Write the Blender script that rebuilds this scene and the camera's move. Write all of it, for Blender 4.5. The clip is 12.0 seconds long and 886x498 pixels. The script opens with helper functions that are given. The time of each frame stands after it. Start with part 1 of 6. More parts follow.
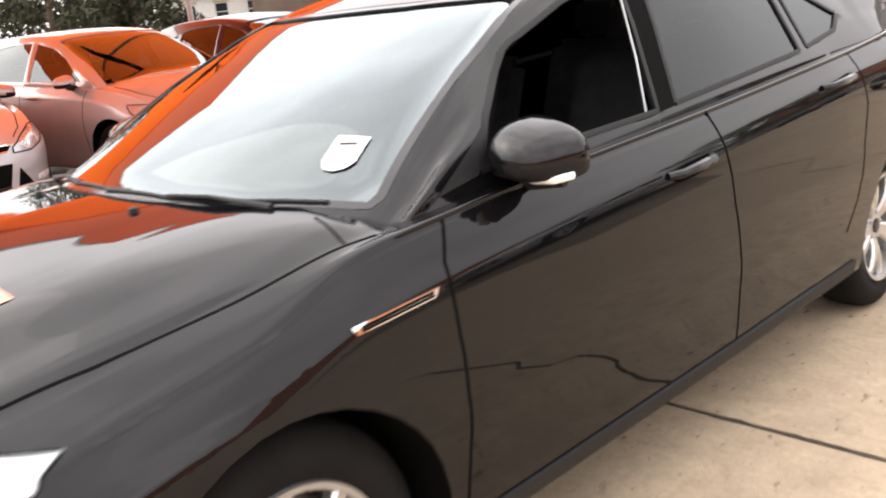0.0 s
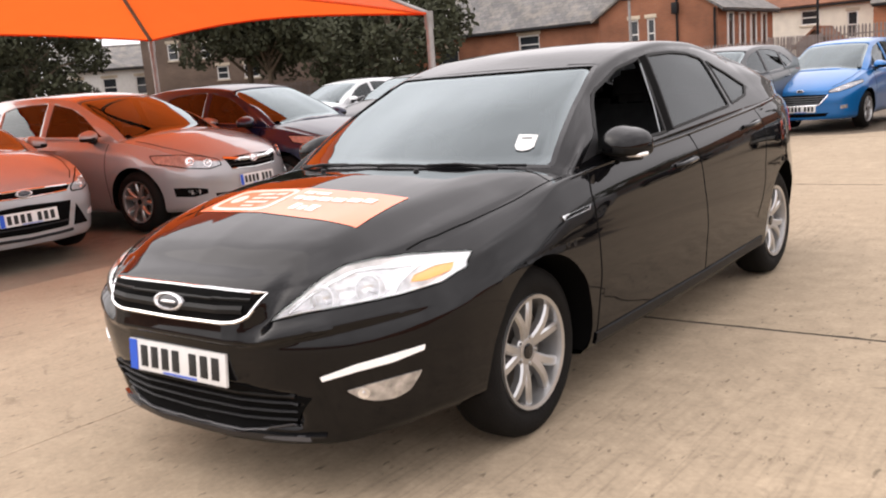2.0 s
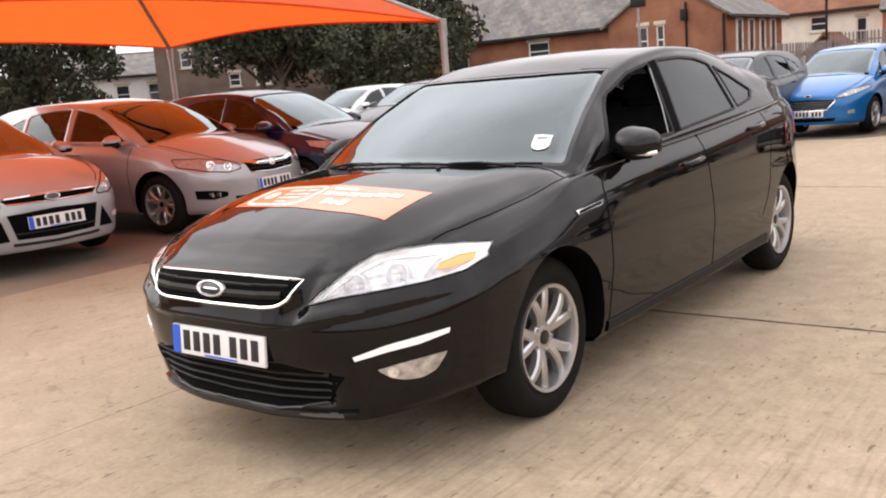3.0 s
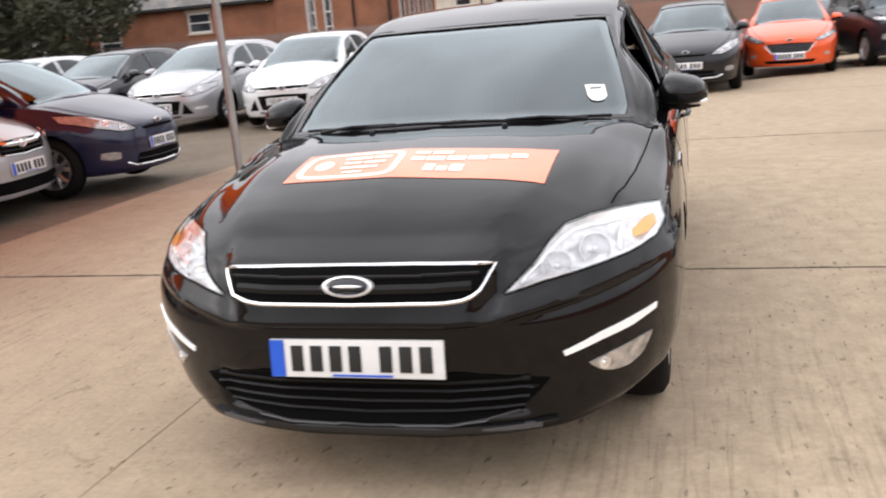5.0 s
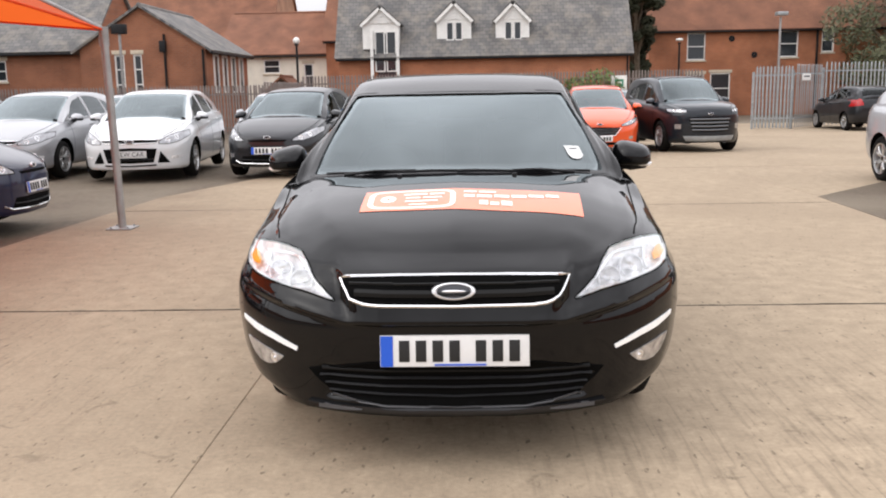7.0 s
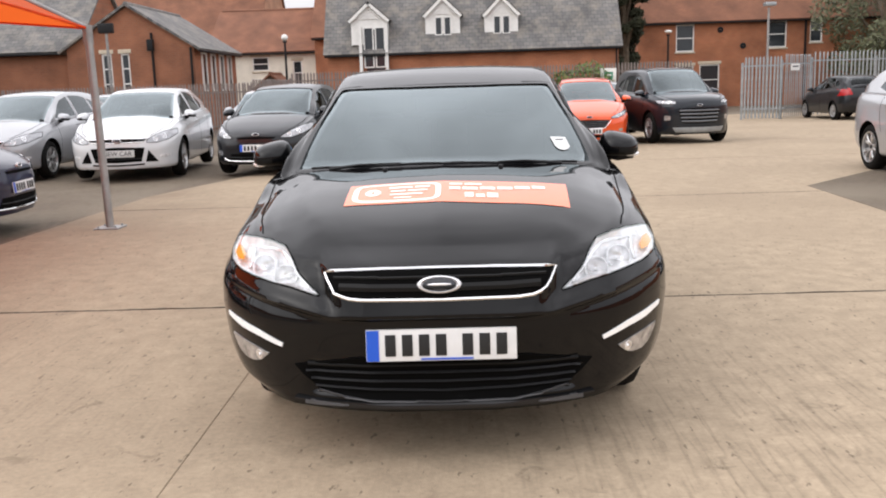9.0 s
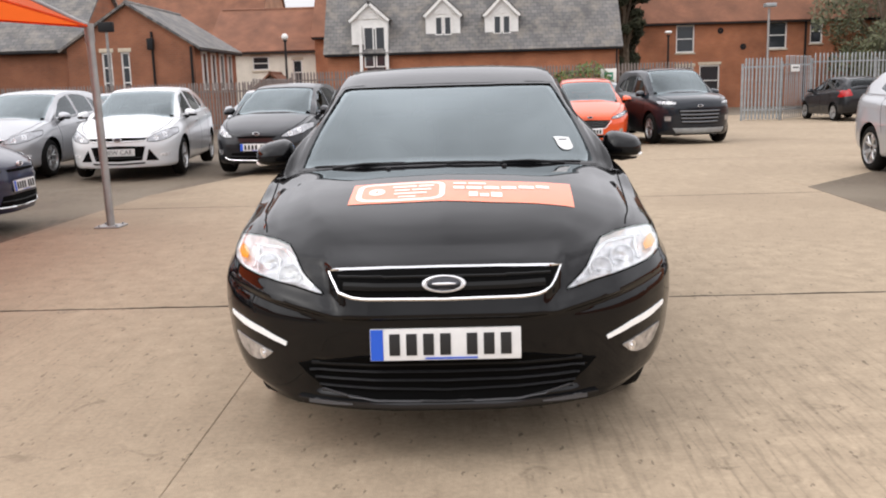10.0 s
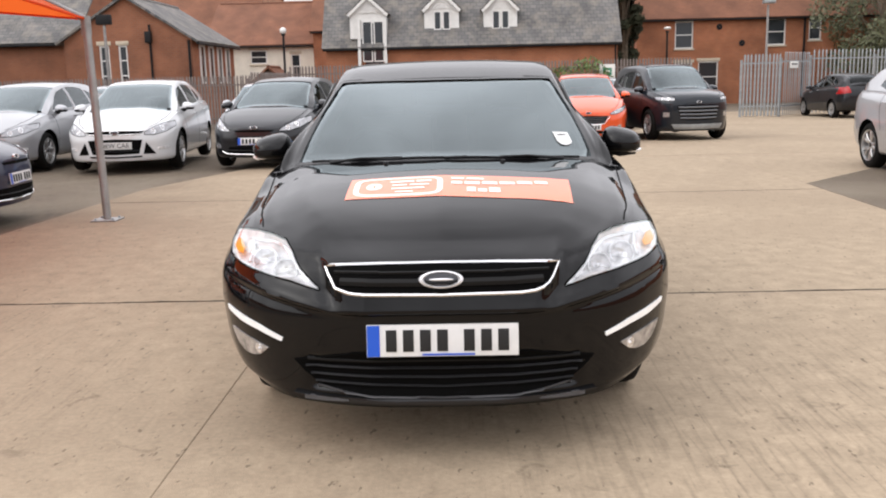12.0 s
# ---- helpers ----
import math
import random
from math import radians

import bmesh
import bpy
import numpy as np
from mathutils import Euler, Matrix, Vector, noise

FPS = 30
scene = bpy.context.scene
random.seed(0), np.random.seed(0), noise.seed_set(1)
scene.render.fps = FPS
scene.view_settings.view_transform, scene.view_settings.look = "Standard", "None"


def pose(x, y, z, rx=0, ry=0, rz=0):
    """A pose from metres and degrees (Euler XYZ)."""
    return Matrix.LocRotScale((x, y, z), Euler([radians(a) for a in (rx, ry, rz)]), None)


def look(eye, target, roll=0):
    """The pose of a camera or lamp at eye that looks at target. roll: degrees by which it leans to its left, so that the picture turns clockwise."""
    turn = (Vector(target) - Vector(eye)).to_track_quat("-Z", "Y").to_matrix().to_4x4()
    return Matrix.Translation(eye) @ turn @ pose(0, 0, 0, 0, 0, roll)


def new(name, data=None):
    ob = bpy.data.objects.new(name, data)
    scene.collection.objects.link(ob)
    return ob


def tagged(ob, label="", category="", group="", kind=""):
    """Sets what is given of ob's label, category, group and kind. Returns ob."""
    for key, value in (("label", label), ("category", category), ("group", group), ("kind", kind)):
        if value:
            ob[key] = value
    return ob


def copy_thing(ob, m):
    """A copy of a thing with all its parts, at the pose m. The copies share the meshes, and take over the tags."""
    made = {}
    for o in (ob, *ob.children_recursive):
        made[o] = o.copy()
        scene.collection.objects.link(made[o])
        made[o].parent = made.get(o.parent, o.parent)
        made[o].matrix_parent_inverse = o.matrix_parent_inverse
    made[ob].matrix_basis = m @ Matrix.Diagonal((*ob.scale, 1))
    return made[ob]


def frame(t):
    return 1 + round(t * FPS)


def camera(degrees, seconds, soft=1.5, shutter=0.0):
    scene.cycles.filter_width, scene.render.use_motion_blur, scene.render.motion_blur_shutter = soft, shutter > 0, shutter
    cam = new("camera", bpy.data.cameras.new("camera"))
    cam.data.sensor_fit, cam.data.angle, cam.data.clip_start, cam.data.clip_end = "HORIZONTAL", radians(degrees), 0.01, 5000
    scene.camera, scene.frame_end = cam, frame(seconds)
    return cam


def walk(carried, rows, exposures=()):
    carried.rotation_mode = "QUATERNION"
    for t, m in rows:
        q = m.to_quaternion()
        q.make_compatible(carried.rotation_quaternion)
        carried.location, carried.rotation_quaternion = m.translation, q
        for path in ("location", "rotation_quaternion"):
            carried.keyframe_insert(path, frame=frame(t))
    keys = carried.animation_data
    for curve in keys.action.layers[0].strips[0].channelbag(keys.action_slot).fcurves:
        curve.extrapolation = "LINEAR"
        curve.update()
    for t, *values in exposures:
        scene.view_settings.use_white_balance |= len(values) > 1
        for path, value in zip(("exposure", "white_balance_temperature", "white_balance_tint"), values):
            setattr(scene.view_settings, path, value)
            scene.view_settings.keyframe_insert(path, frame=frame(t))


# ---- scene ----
cam = camera(52.0, 12.0, soft=2.0, shutter=0.5)
PATH = [
    (0, (2.116, 0.188, 1.346), (0.715, 1.517, 0.826), -6.3),
    (0.5, (2.267, -0.405, 1.329), (0.94, 1.012, 0.85), -4.5),
    (1, (2.363, -0.951, 1.322), (1.064, 0.5, 0.871), -4.4),
    (1.5, (2.468, -1.428, 1.331), (1.203, 0.071, 0.943), -3.5),
    (2, (2.562, -1.796, 1.352), (1.36, -0.242, 0.979), -4.6),
    (2.5, (2.671, -1.977, 1.343), (1.478, -0.414, 0.974), -3.3),
    (3, (2.662, -2.012, 1.342), (1.443, -0.467, 0.985), -4.7),
    (3.2, (2.579, -2.024, 1.322), (1.387, -0.463, 0.943), -4.8),
    (4.8, (1.106, -2.145, 1.346), (0.492, -0.302, 0.871), -4.4),
    (5, (0.921, -2.263, 1.355), (0.391, -0.393, 0.883), -4.9),
    (5.5, (0.585, -2.591, 1.367), (0.253, -0.66, 0.968), -2.5),
    (6, (0.233, -2.842, 1.364), (0.075, -0.882, 0.997), -2.6),
    (6.5, (0.086, -2.986, 1.376), (-0.016, -1.021, 1.019), -2.4),
    (7, (0.068, -3.062, 1.367), (0.002, -1.093, 1.022), -1.0),
    (9, (0.093, -3.031, 1.351), (0.043, -1.063, 0.996), -1.8),
    (9.5, (0.083, -3.03, 1.347), (0.034, -1.062, 0.993), -1.7),
    (10, (0.074, -3.03, 1.349), (0.026, -1.063, 0.994), -1.6),
    (10.5, (0.065, -3.016, 1.345), (0.017, -1.049, 0.989), -1.4),
    (11, (0.068, -3.009, 1.346), (0.023, -1.043, 0.986), -1.2),
    (11.5, (0.073, -2.993, 1.343), (0.035, -1.027, 0.978), -1.2),
    (12, (0.074, -3.004, 1.346), (0.031, -1.038, 0.98), -1.3),
]
from mathutils.bvhtree import BVHTree

walk(cam, [(t, look(eye, target, roll)) for t, eye, target, roll in PATH], [(0.0, 0.88, 6900, 12), (0.6, 0.48, 7000, 15), (1.4, 0.17, 6900, 14), (3.0, 0.10, 6800, 13), (5.5, -0.02, 6500, 10), (12.0, -0.12, 6500, 10)])

# ---- light: a bright overcast sky ----
world = bpy.data.worlds.new("overcast")
scene.world = world
world.use_nodes = True
wn, wl = world.node_tree.nodes, world.node_tree.links
sky = wn.new("ShaderNodeTexSky")
sky.sky_type, sky.sun_disc = "NISHITA", False
sky.sun_elevation, sky.sun_rotation = radians(40), radians(245)
sky.air_density, sky.dust_density, sky.ozone_density = 1.0, 4.0, 1.0
grey = wn.new("ShaderNodeHueSaturation")
grey.inputs["Saturation"].default_value = 0.22
wl.new(sky.outputs["Color"], grey.inputs["Color"])
clouds = wn.new("ShaderNodeTexNoise")
clouds.inputs["Scale"].default_value, clouds.inputs["Detail"].default_value = 2.2, 5
coord = wn.new("ShaderNodeTexCoord")
wl.new(coord.outputs["Generated"], clouds.inputs["Vector"])
ramp = wn.new("ShaderNodeMapRange")
ramp.inputs["From Min"].default_value, ramp.inputs["From Max"].default_value = 0.3, 0.7
ramp.inputs["To Min"].default_value, ramp.inputs["To Max"].default_value = 0.75, 1.3
wl.new(clouds.outputs["Fac"], ramp.inputs["Value"])
mixed = wn.new("ShaderNodeMix")
mixed.data_type, mixed.blend_type = "RGBA", "MULTIPLY"
mixed.inputs["Factor"].default_value = 1.0
wl.new(grey.outputs["Color"], mixed.inputs["A"])
wl.new(ramp.outputs["Result"], mixed.inputs["B"])
wl.new(mixed.outputs["Result"], wn["Background"].inputs["Color"])
wn["Background"].inputs["Strength"].default_value = 0.055
# the cloud cover: three times as bright overhead as at the horizon
split = wn.new("ShaderNodeSeparateXYZ")
wl.new(coord.outputs["Generated"], split.inputs["Vector"])
dome = wn.new("ShaderNodeMapRange")
dome.inputs["From Min"].default_value, dome.inputs["From Max"].default_value = 0.0, 1.0
dome.inputs["To Min"].default_value, dome.inputs["To Max"].default_value = 0.80, 1.8
wl.new(split.outputs["Z"], dome.inputs["Value"])
cover = wn.new("ShaderNodeMath")
cover.operation = "MULTIPLY"
wl.new(dome.outputs["Result"], cover.inputs[0])
wl.new(ramp.outputs["Result"], cover.inputs[1])
tone = wn.new("ShaderNodeMix")
tone.data_type, tone.blend_type = "RGBA", "MULTIPLY"
tone.inputs["Factor"].default_value = 1.0
tone.inputs["A"].default_value = (1.0, 0.985, 1.03, 1)
wl.new(cover.outputs["Value"], tone.inputs["B"])
cloud_light = wn.new("ShaderNodeBackground")
wl.new(tone.outputs["Result"], cloud_light.inputs["Color"])
cloud_light.inputs["Strength"].default_value = 1.16
both = wn.new("ShaderNodeAddShader")
wl.new(wn["Background"].outputs["Background"], both.inputs[0])
wl.new(cloud_light.outputs["Background"], both.inputs[1])
wl.new(both.outputs["Shader"], wn["World Output"].inputs["Surface"])
sun = new("sun", bpy.data.lights.new("sun", "SUN"))
sun.data.energy, sun.data.angle, sun.data.color = 0.32, radians(60), (1.0, 0.95, 0.88)
sun.matrix_world = look((-24, -11, 22), (0, 0, 0))


# ---- materials ----
def mat(name, colour, rough=0.5, metal=0.0, vary=0.0, scale=5.0, bump=0.0, bump_scale=60.0, coat=0.0, dirt=None, dirt_scale=1.2, spec=0.5, coat_ior=1.5):
    """A surface with grain at a small scale and stains at a large one."""
    m = bpy.data.materials.new(name)
    m.use_nodes = True
    n, l = m.node_tree.nodes, m.node_tree.links
    b = n["Principled BSDF"]
    b.inputs["Roughness"].default_value, b.inputs["Metallic"].default_value = rough, metal
    b.inputs["Coat Weight"].default_value, b.inputs["Coat Roughness"].default_value, b.inputs["Coat IOR"].default_value = coat, 0.03, coat_ior
    b.inputs["Specular IOR Level"].default_value = spec
    b.inputs["Base Color"].default_value = (*colour, 1)
    if vary or bump or dirt:
        co = n.new("ShaderNodeTexCoord")
    if vary:
        t = n.new("ShaderNodeTexNoise")
        t.inputs["Scale"].default_value, t.inputs["Detail"].default_value = scale, 8
        l.new(co.outputs["Object"], t.inputs["Vector"])
        r = n.new("ShaderNodeMapRange")
        r.inputs["From Min"].default_value, r.inputs["From Max"].default_value = 0.3, 0.7
        r.inputs["To Min"].default_value, r.inputs["To Max"].default_value = 1 - vary, 1 + vary
        l.new(t.outputs["Fac"], r.inputs["Value"])
        x = n.new("ShaderNodeMix")
        x.data_type, x.blend_type = "RGBA", "MULTIPLY"
        x.inputs["Factor"].default_value = 1
        x.inputs["A"].default_value = (*colour, 1)
        l.new(r.outputs["Result"], x.inputs["B"])
        out = x.outputs["Result"]
        if dirt:
            d = n.new("ShaderNodeTexNoise")
            d.inputs["Scale"].default_value, d.inputs["Detail"].default_value = dirt_scale, 6
            d.inputs["Distortion"].default_value = 0.6
            l.new(co.outputs["Object"], d.inputs["Vector"])
            dr = n.new("ShaderNodeMapRange")
            dr.inputs["From Min"].default_value, dr.inputs["From Max"].default_value = 0.45, 0.72
            l.new(d.outputs["Fac"], dr.inputs["Value"])
            y = n.new("ShaderNodeMix")
            y.data_type = "RGBA"
            y.inputs["B"].default_value = (*dirt, 1)
            l.new(dr.outputs["Result"], y.inputs["Factor"])
            l.new(out, y.inputs["A"])
            out = y.outputs["Result"]
        l.new(out, b.inputs["Base Color"])
    if bump:
        t2 = n.new("ShaderNodeTexNoise")
        t2.inputs["Scale"].default_value, t2.inputs["Detail"].default_value = bump_scale, 4
        l.new(co.outputs["Object"], t2.inputs["Vector"])
        bp = n.new("ShaderNodeBump")
        bp.inputs["Strength"].default_value, bp.inputs["Distance"].default_value = bump, 0.01
        l.new(t2.outputs["Fac"], bp.inputs["Height"])
        l.new(bp.outputs["Normal"], b.inputs["Normal"])
    return m


def brickwork(name, brick, other, mortar, width, height, joint=0.012, rough=0.85, bump=0.5, turn=(0, 0, 0), squash=0.5, blotch=None):
    """Courses at real size, for walls and roofs that stay far off."""
    m = bpy.data.materials.new(name)
    m.use_nodes = True
    n, l = m.node_tree.nodes, m.node_tree.links
    b = n["Principled BSDF"]
    b.inputs["Roughness"].default_value = rough
    co, mp = n.new("ShaderNodeTexCoord"), n.new("ShaderNodeMapping")
    mp.inputs["Rotation"].default_value = [radians(a) for a in turn]
    l.new(co.outputs["Object"], mp.inputs["Vector"])
    t = n.new("ShaderNodeTexBrick")
    t.inputs["Color1"].default_value, t.inputs["Color2"].default_value = (*brick, 1), (*other, 1)
    t.inputs["Mortar"].default_value = (*mortar, 1)
    t.inputs["Scale"].default_value = 1
    t.inputs["Brick Width"].default_value, t.inputs["Row Height"].default_value = width, height
    t.inputs["Mortar Size"].default_value = joint
    t.offset = squash
    l.new(mp.outputs["Vector"], t.inputs["Vector"])
    w = n.new("ShaderNodeTexNoise")
    w.inputs["Scale"].default_value, w.inputs["Detail"].default_value = 0.9, 8
    l.new(co.outputs["Object"], w.inputs["Vector"])
    r = n.new("ShaderNodeMapRange")
    r.inputs["From Min"].default_value, r.inputs["From Max"].default_value = 0.3, 0.7
    r.inputs["To Min"].default_value, r.inputs["To Max"].default_value = 0.72, 1.25
    l.new(w.outputs["Fac"], r.inputs["Value"])
    x = n.new("ShaderNodeMix")
    x.data_type, x.blend_type = "RGBA", "MULTIPLY"
    x.inputs["Factor"].default_value = 1
    l.new(t.outputs["Color"], x.inputs["A"])
    l.new(r.outputs["Result"], x.inputs["B"])
    l.new(x.outputs["Result"], b.inputs["Base Color"])
    if blotch:
        # lichen and weathering in patches
        q, qr, qx = n.new("ShaderNodeTexNoise"), n.new("ShaderNodeMapRange"), n.new("ShaderNodeMix")
        q.inputs["Scale"].default_value, q.inputs["Detail"].default_value, q.inputs["Roughness"].default_value = 1.6, 10, 0.72
        qr.inputs["From Min"].default_value, qr.inputs["From Max"].default_value = 0.48, 0.70
        qr.inputs["To Max"].default_value = 0.75
        qx.data_type = "RGBA"
        qx.inputs["B"].default_value = (*blotch, 1)
        l.new(co.outputs["Object"], q.inputs["Vector"])
        l.new(q.outputs["Fac"], qr.inputs["Value"])
        l.new(qr.outputs["Result"], qx.inputs["Factor"])
        l.new(x.outputs["Result"], qx.inputs["A"])
        l.new(qx.outputs["Result"], b.inputs["Base Color"])
    bp = n.new("ShaderNodeBump")
    bp.invert = True
    bp.inputs["Strength"].default_value, bp.inputs["Distance"].default_value = bump, 0.02
    l.new(t.outputs["Fac"], bp.inputs["Height"])
    l.new(bp.outputs["Normal"], b.inputs["Normal"])
    return m


def paint(name, colour, metal=0.0, rough=0.35, coat=1.0):
    return mat(name, colour, rough, metal, 0.06, 1.5, coat=coat, spec=0.25)


def glass(name, tint, rough=0.0, gloss=0.10, sheen=(0.92, 0.99, 0.97)):
    """A thin tinted pane: it lets light straight through and mirrors at its face."""
    m = bpy.data.materials.new(name)
    m.use_nodes = True
    n, l = m.node_tree.nodes, m.node_tree.links
    n.remove(n["Principled BSDF"])
    tr, gl, fr, mx = n.new("ShaderNodeBsdfTransparent"), n.new("ShaderNodeBsdfGlossy"), n.new("ShaderNodeLayerWeight"), n.new("ShaderNodeMixShader")
    tr.inputs["Color"].default_value = (*tint, 1)
    gl.inputs["Roughness"].default_value = rough
    gl.inputs["Color"].default_value = (*sheen, 1)
    fr.inputs["Blend"].default_value = 0.5
    bend, add = n.new("ShaderNodeMath"), n.new("ShaderNodeMath")
    bend.operation, bend.inputs[1].default_value = "POWER", 4.0
    add.operation, add.use_clamp = "MULTIPLY_ADD", True
    add.inputs[1].default_value, add.inputs[2].default_value = 0.9, gloss
    l.new(fr.outputs["Facing"], bend.inputs[0])
    l.new(bend.outputs["Value"], add.inputs[0])
    l.new(add.outputs["Value"], mx.inputs["Fac"])
    l.new(tr.outputs["BSDF"], mx.inputs[1])
    l.new(gl.outputs["BSDF"], mx.inputs[2])
    l.new(mx.outputs["Shader"], n["Material Output"].inputs["Surface"])
    return m


BLACK_PAINT = mat("black_paint", (0.0035, 0.0035, 0.004), 0.4, 0.0, 0.06, 1.5, coat=1.0, spec=0.0, coat_ior=1.375)
SILVER = paint("silver_paint", (0.37, 0.375, 0.39), 0.4, 0.35)
WHITE = paint("white_paint", (0.60, 0.61, 0.62), 0.0, 0.3)
BLUE = paint("blue_paint", (0.004, 0.125, 0.36), 0.2, 0.3, 0.8)
ORANGE_PAINT = paint("orange_paint", (0.75, 0.09, 0.015), 0.1, 0.3)
NAVY = paint("navy_paint", (0.008, 0.011, 0.040), 0.1, 0.3, 0.7)
SLATE_PAINT = paint("slate_blue_paint", (0.010, 0.014, 0.020), 0.2, 0.3, 0.6)
DARK_PAINT = paint("charcoal_paint", (0.009, 0.010, 0.013), 0.2, 0.3, 0.6)
PLASTIC = mat("black_plastic", (0.010, 0.010, 0.011), 0.55, 0, 0.15, 30, 0.1, 400, spec=0.25)
GLOSS_BLACK = mat("gloss_black", (0.008, 0.008, 0.009), 0.15)
SEAM = mat("seam_black", (0.002, 0.002, 0.002), 0.9, spec=0.08)
RUBBER = mat("tyre_rubber", (0.0075, 0.007, 0.0065), 0.85, 0, 0.2, 12, 0.3, 120, spec=0.15)
ALLOY = mat("alloy", (0.50, 0.50, 0.50), 0.32, 0.85, 0.08, 8)
CHROME = mat("chrome", (0.85, 0.85, 0.86), 0.08, 1.0)
LAMP_BOWL = mat("lamp_bowl", (0.80, 0.80, 0.81), 0.3, 0.45, 0.35, 26)
LAMP_TRIM = mat("lamp_trim", (0.78, 0.78, 0.79), 0.22, 0.7)
LAMP_SHELL = mat("headlight_shell", (0.36, 0.365, 0.38), 0.18, 0.5, 0.25, 25, coat=0.8)
DAY_LAMP = mat("daytime_lamp", (0.74, 0.74, 0.75), 0.25, 0.3, 0.08, 30)
lit = DAY_LAMP.node_tree.nodes["Principled BSDF"].inputs  # the strip is switched on
lit["Emission Color"].default_value, lit["Emission Strength"].default_value = (1.0, 0.98, 0.95, 1), 0.38
REFLECTOR = mat("lamp_reflector", (0.86, 0.86, 0.87), 0.22, 0.8, 0.30, 30)
BADGE_RIM = mat("badge_rim", (0.82, 0.82, 0.84), 0.25, 0.6)
AMBER = mat("amber_lens", (1.0, 0.42, 0.04), 0.25)
RED_LENS = mat("red_lens", (0.35, 0.01, 0.012), 0.2)
LAMP_CLEAR = glass("lamp_cover", (0.93, 0.93, 0.94))
SCREEN_GLASS = glass("windscreen_glass", (0.11, 0.13, 0.125), 0.0, 0.102, (0.86, 0.97, 1.0))
SIDE_GLASS = glass("side_glass", (0.13, 0.145, 0.14), 0.0, 0.05, (0.75, 0.8, 0.82))
PRIVACY_GLASS = glass("privacy_glass", (0.06, 0.06, 0.06), 0.0, 0.035, (0.62, 0.65, 0.66))
CABIN = mat("cabin_trim", (0.035, 0.035, 0.037), 0.8, 0, 0.2, 20, 0.15, 250)
CABIN_GREY = mat("cabin_grey", (0.045, 0.045, 0.047), 0.85, 0, 0.2, 20, 0.15, 250)
PLATE_WHITE = mat("plate_white", (0.70, 0.70, 0.69), 0.4, 0, 0.05, 20)
PLATE_SHOW = mat("plate_show", (0.50, 0.50, 0.49), 0.4, 0, 0.05, 20)
PLATE_BLUE = mat("plate_blue", (0.012, 0.09, 0.55), 0.4)
BADGE_FIELD = mat("badge_field", (0.015, 0.017, 0.025), 0.25, coat=0.5)
INK = mat("ink_black", (0.008, 0.008, 0.008), 0.6)
STICKER = mat("orange_sticker", (0.84, 0.185, 0.075), 0.4, 0, 0.05, 12, coat=0.8, spec=0.3)
STICKER_WHITE = mat("sticker_white", (0.80, 0.70, 0.62), 0.35, 0, 0.05, 12, coat=0.6)
LAMP_DULL = mat("fog_lens", (0.46, 0.44, 0.42), 0.18, 0.5, 0.4, 30)
LIP_GREY = mat("lip_grey", (0.060, 0.060, 0.064), 0.35, 0, 0.1, 20)
SLAT = mat("grille_black", (0.006, 0.006, 0.006), 0.5, spec=0.2)
PAPER = mat("paper", (0.64, 0.65, 0.64), 0.7)
STEEL = mat("galvanised_steel", (0.33, 0.35, 0.36), 0.5, 0.6, 0.2, 6, 0.1, 80)
OLD_STEEL = mat("weathered_steel", (0.21, 0.175, 0.16), 0.6, 0.3, 0.25, 5, 0.1, 80)
DARK_STEEL = mat("dark_steel", (0.15, 0.155, 0.165), 0.35, 0.7)
POLE_STEEL = mat("pole_steel", (0.30, 0.29, 0.28), 0.45, 0.5, 0.15, 8)
CANVAS = mat("orange_canvas", (0.80, 0.13, 0.025), 0.75, 0, 0.08, 2, 0.1, 200)
cn, cl = CANVAS.node_tree.nodes, CANVAS.node_tree.links
glow, blend = cn.new("ShaderNodeBsdfTranslucent"), cn.new("ShaderNodeMixShader")
glow.inputs["Color"].default_value, blend.inputs["Fac"].default_value = (0.88, 0.15, 0.025, 1), 0.52
cl.new(cn["Principled BSDF"].outputs["BSDF"], blend.inputs[1])
cl.new(glow.outputs["BSDF"], blend.inputs[2])
cl.new(blend.outputs["Shader"], cn["Material Output"].inputs["Surface"])
CONCRETE = mat("concrete", (0.355, 0.280, 0.198), 0.9, 0, 0.13, 7, 0.35, 160, dirt=(0.305, 0.238, 0.168), dirt_scale=0.45, spec=0.2)
# brushed streaks and old tyre marks in the concrete
kn, kl = CONCRETE.node_tree.nodes, CONCRETE.node_tree.links
kc, km, kt, kr, kx = kn.new("ShaderNodeTexCoord"), kn.new("ShaderNodeMapping"), kn.new("ShaderNodeTexNoise"), kn.new("ShaderNodeMapRange"), kn.new("ShaderNodeMix")
km.inputs["Scale"].default_value, km.inputs["Rotation"].default_value = (34, 2.2, 1), (0, 0, radians(4))
kt.inputs["Scale"].default_value, kt.inputs["Detail"].default_value, kt.inputs["Distortion"].default_value = 1.0, 8, 0.6
kr.inputs["From Min"].default_value, kr.inputs["From Max"].default_value = 0.34, 0.50
kr.inputs["To Min"].default_value, kr.inputs["To Max"].default_value = 0.66, 1.08
kx.data_type, kx.blend_type = "RGBA", "MULTIPLY"
area, area_r = kn.new("ShaderNodeTexNoise"), kn.new("ShaderNodeMapRange")
area.inputs["Scale"].default_value = 0.28
area_r.inputs["From Min"].default_value, area_r.inputs["From Max"].default_value = 0.50, 0.64
kl.new(kc.outputs["Object"], km.inputs["Vector"])
kl.new(kc.outputs["Object"], area.inputs["Vector"])
kl.new(km.outputs["Vector"], kt.inputs["Vector"])
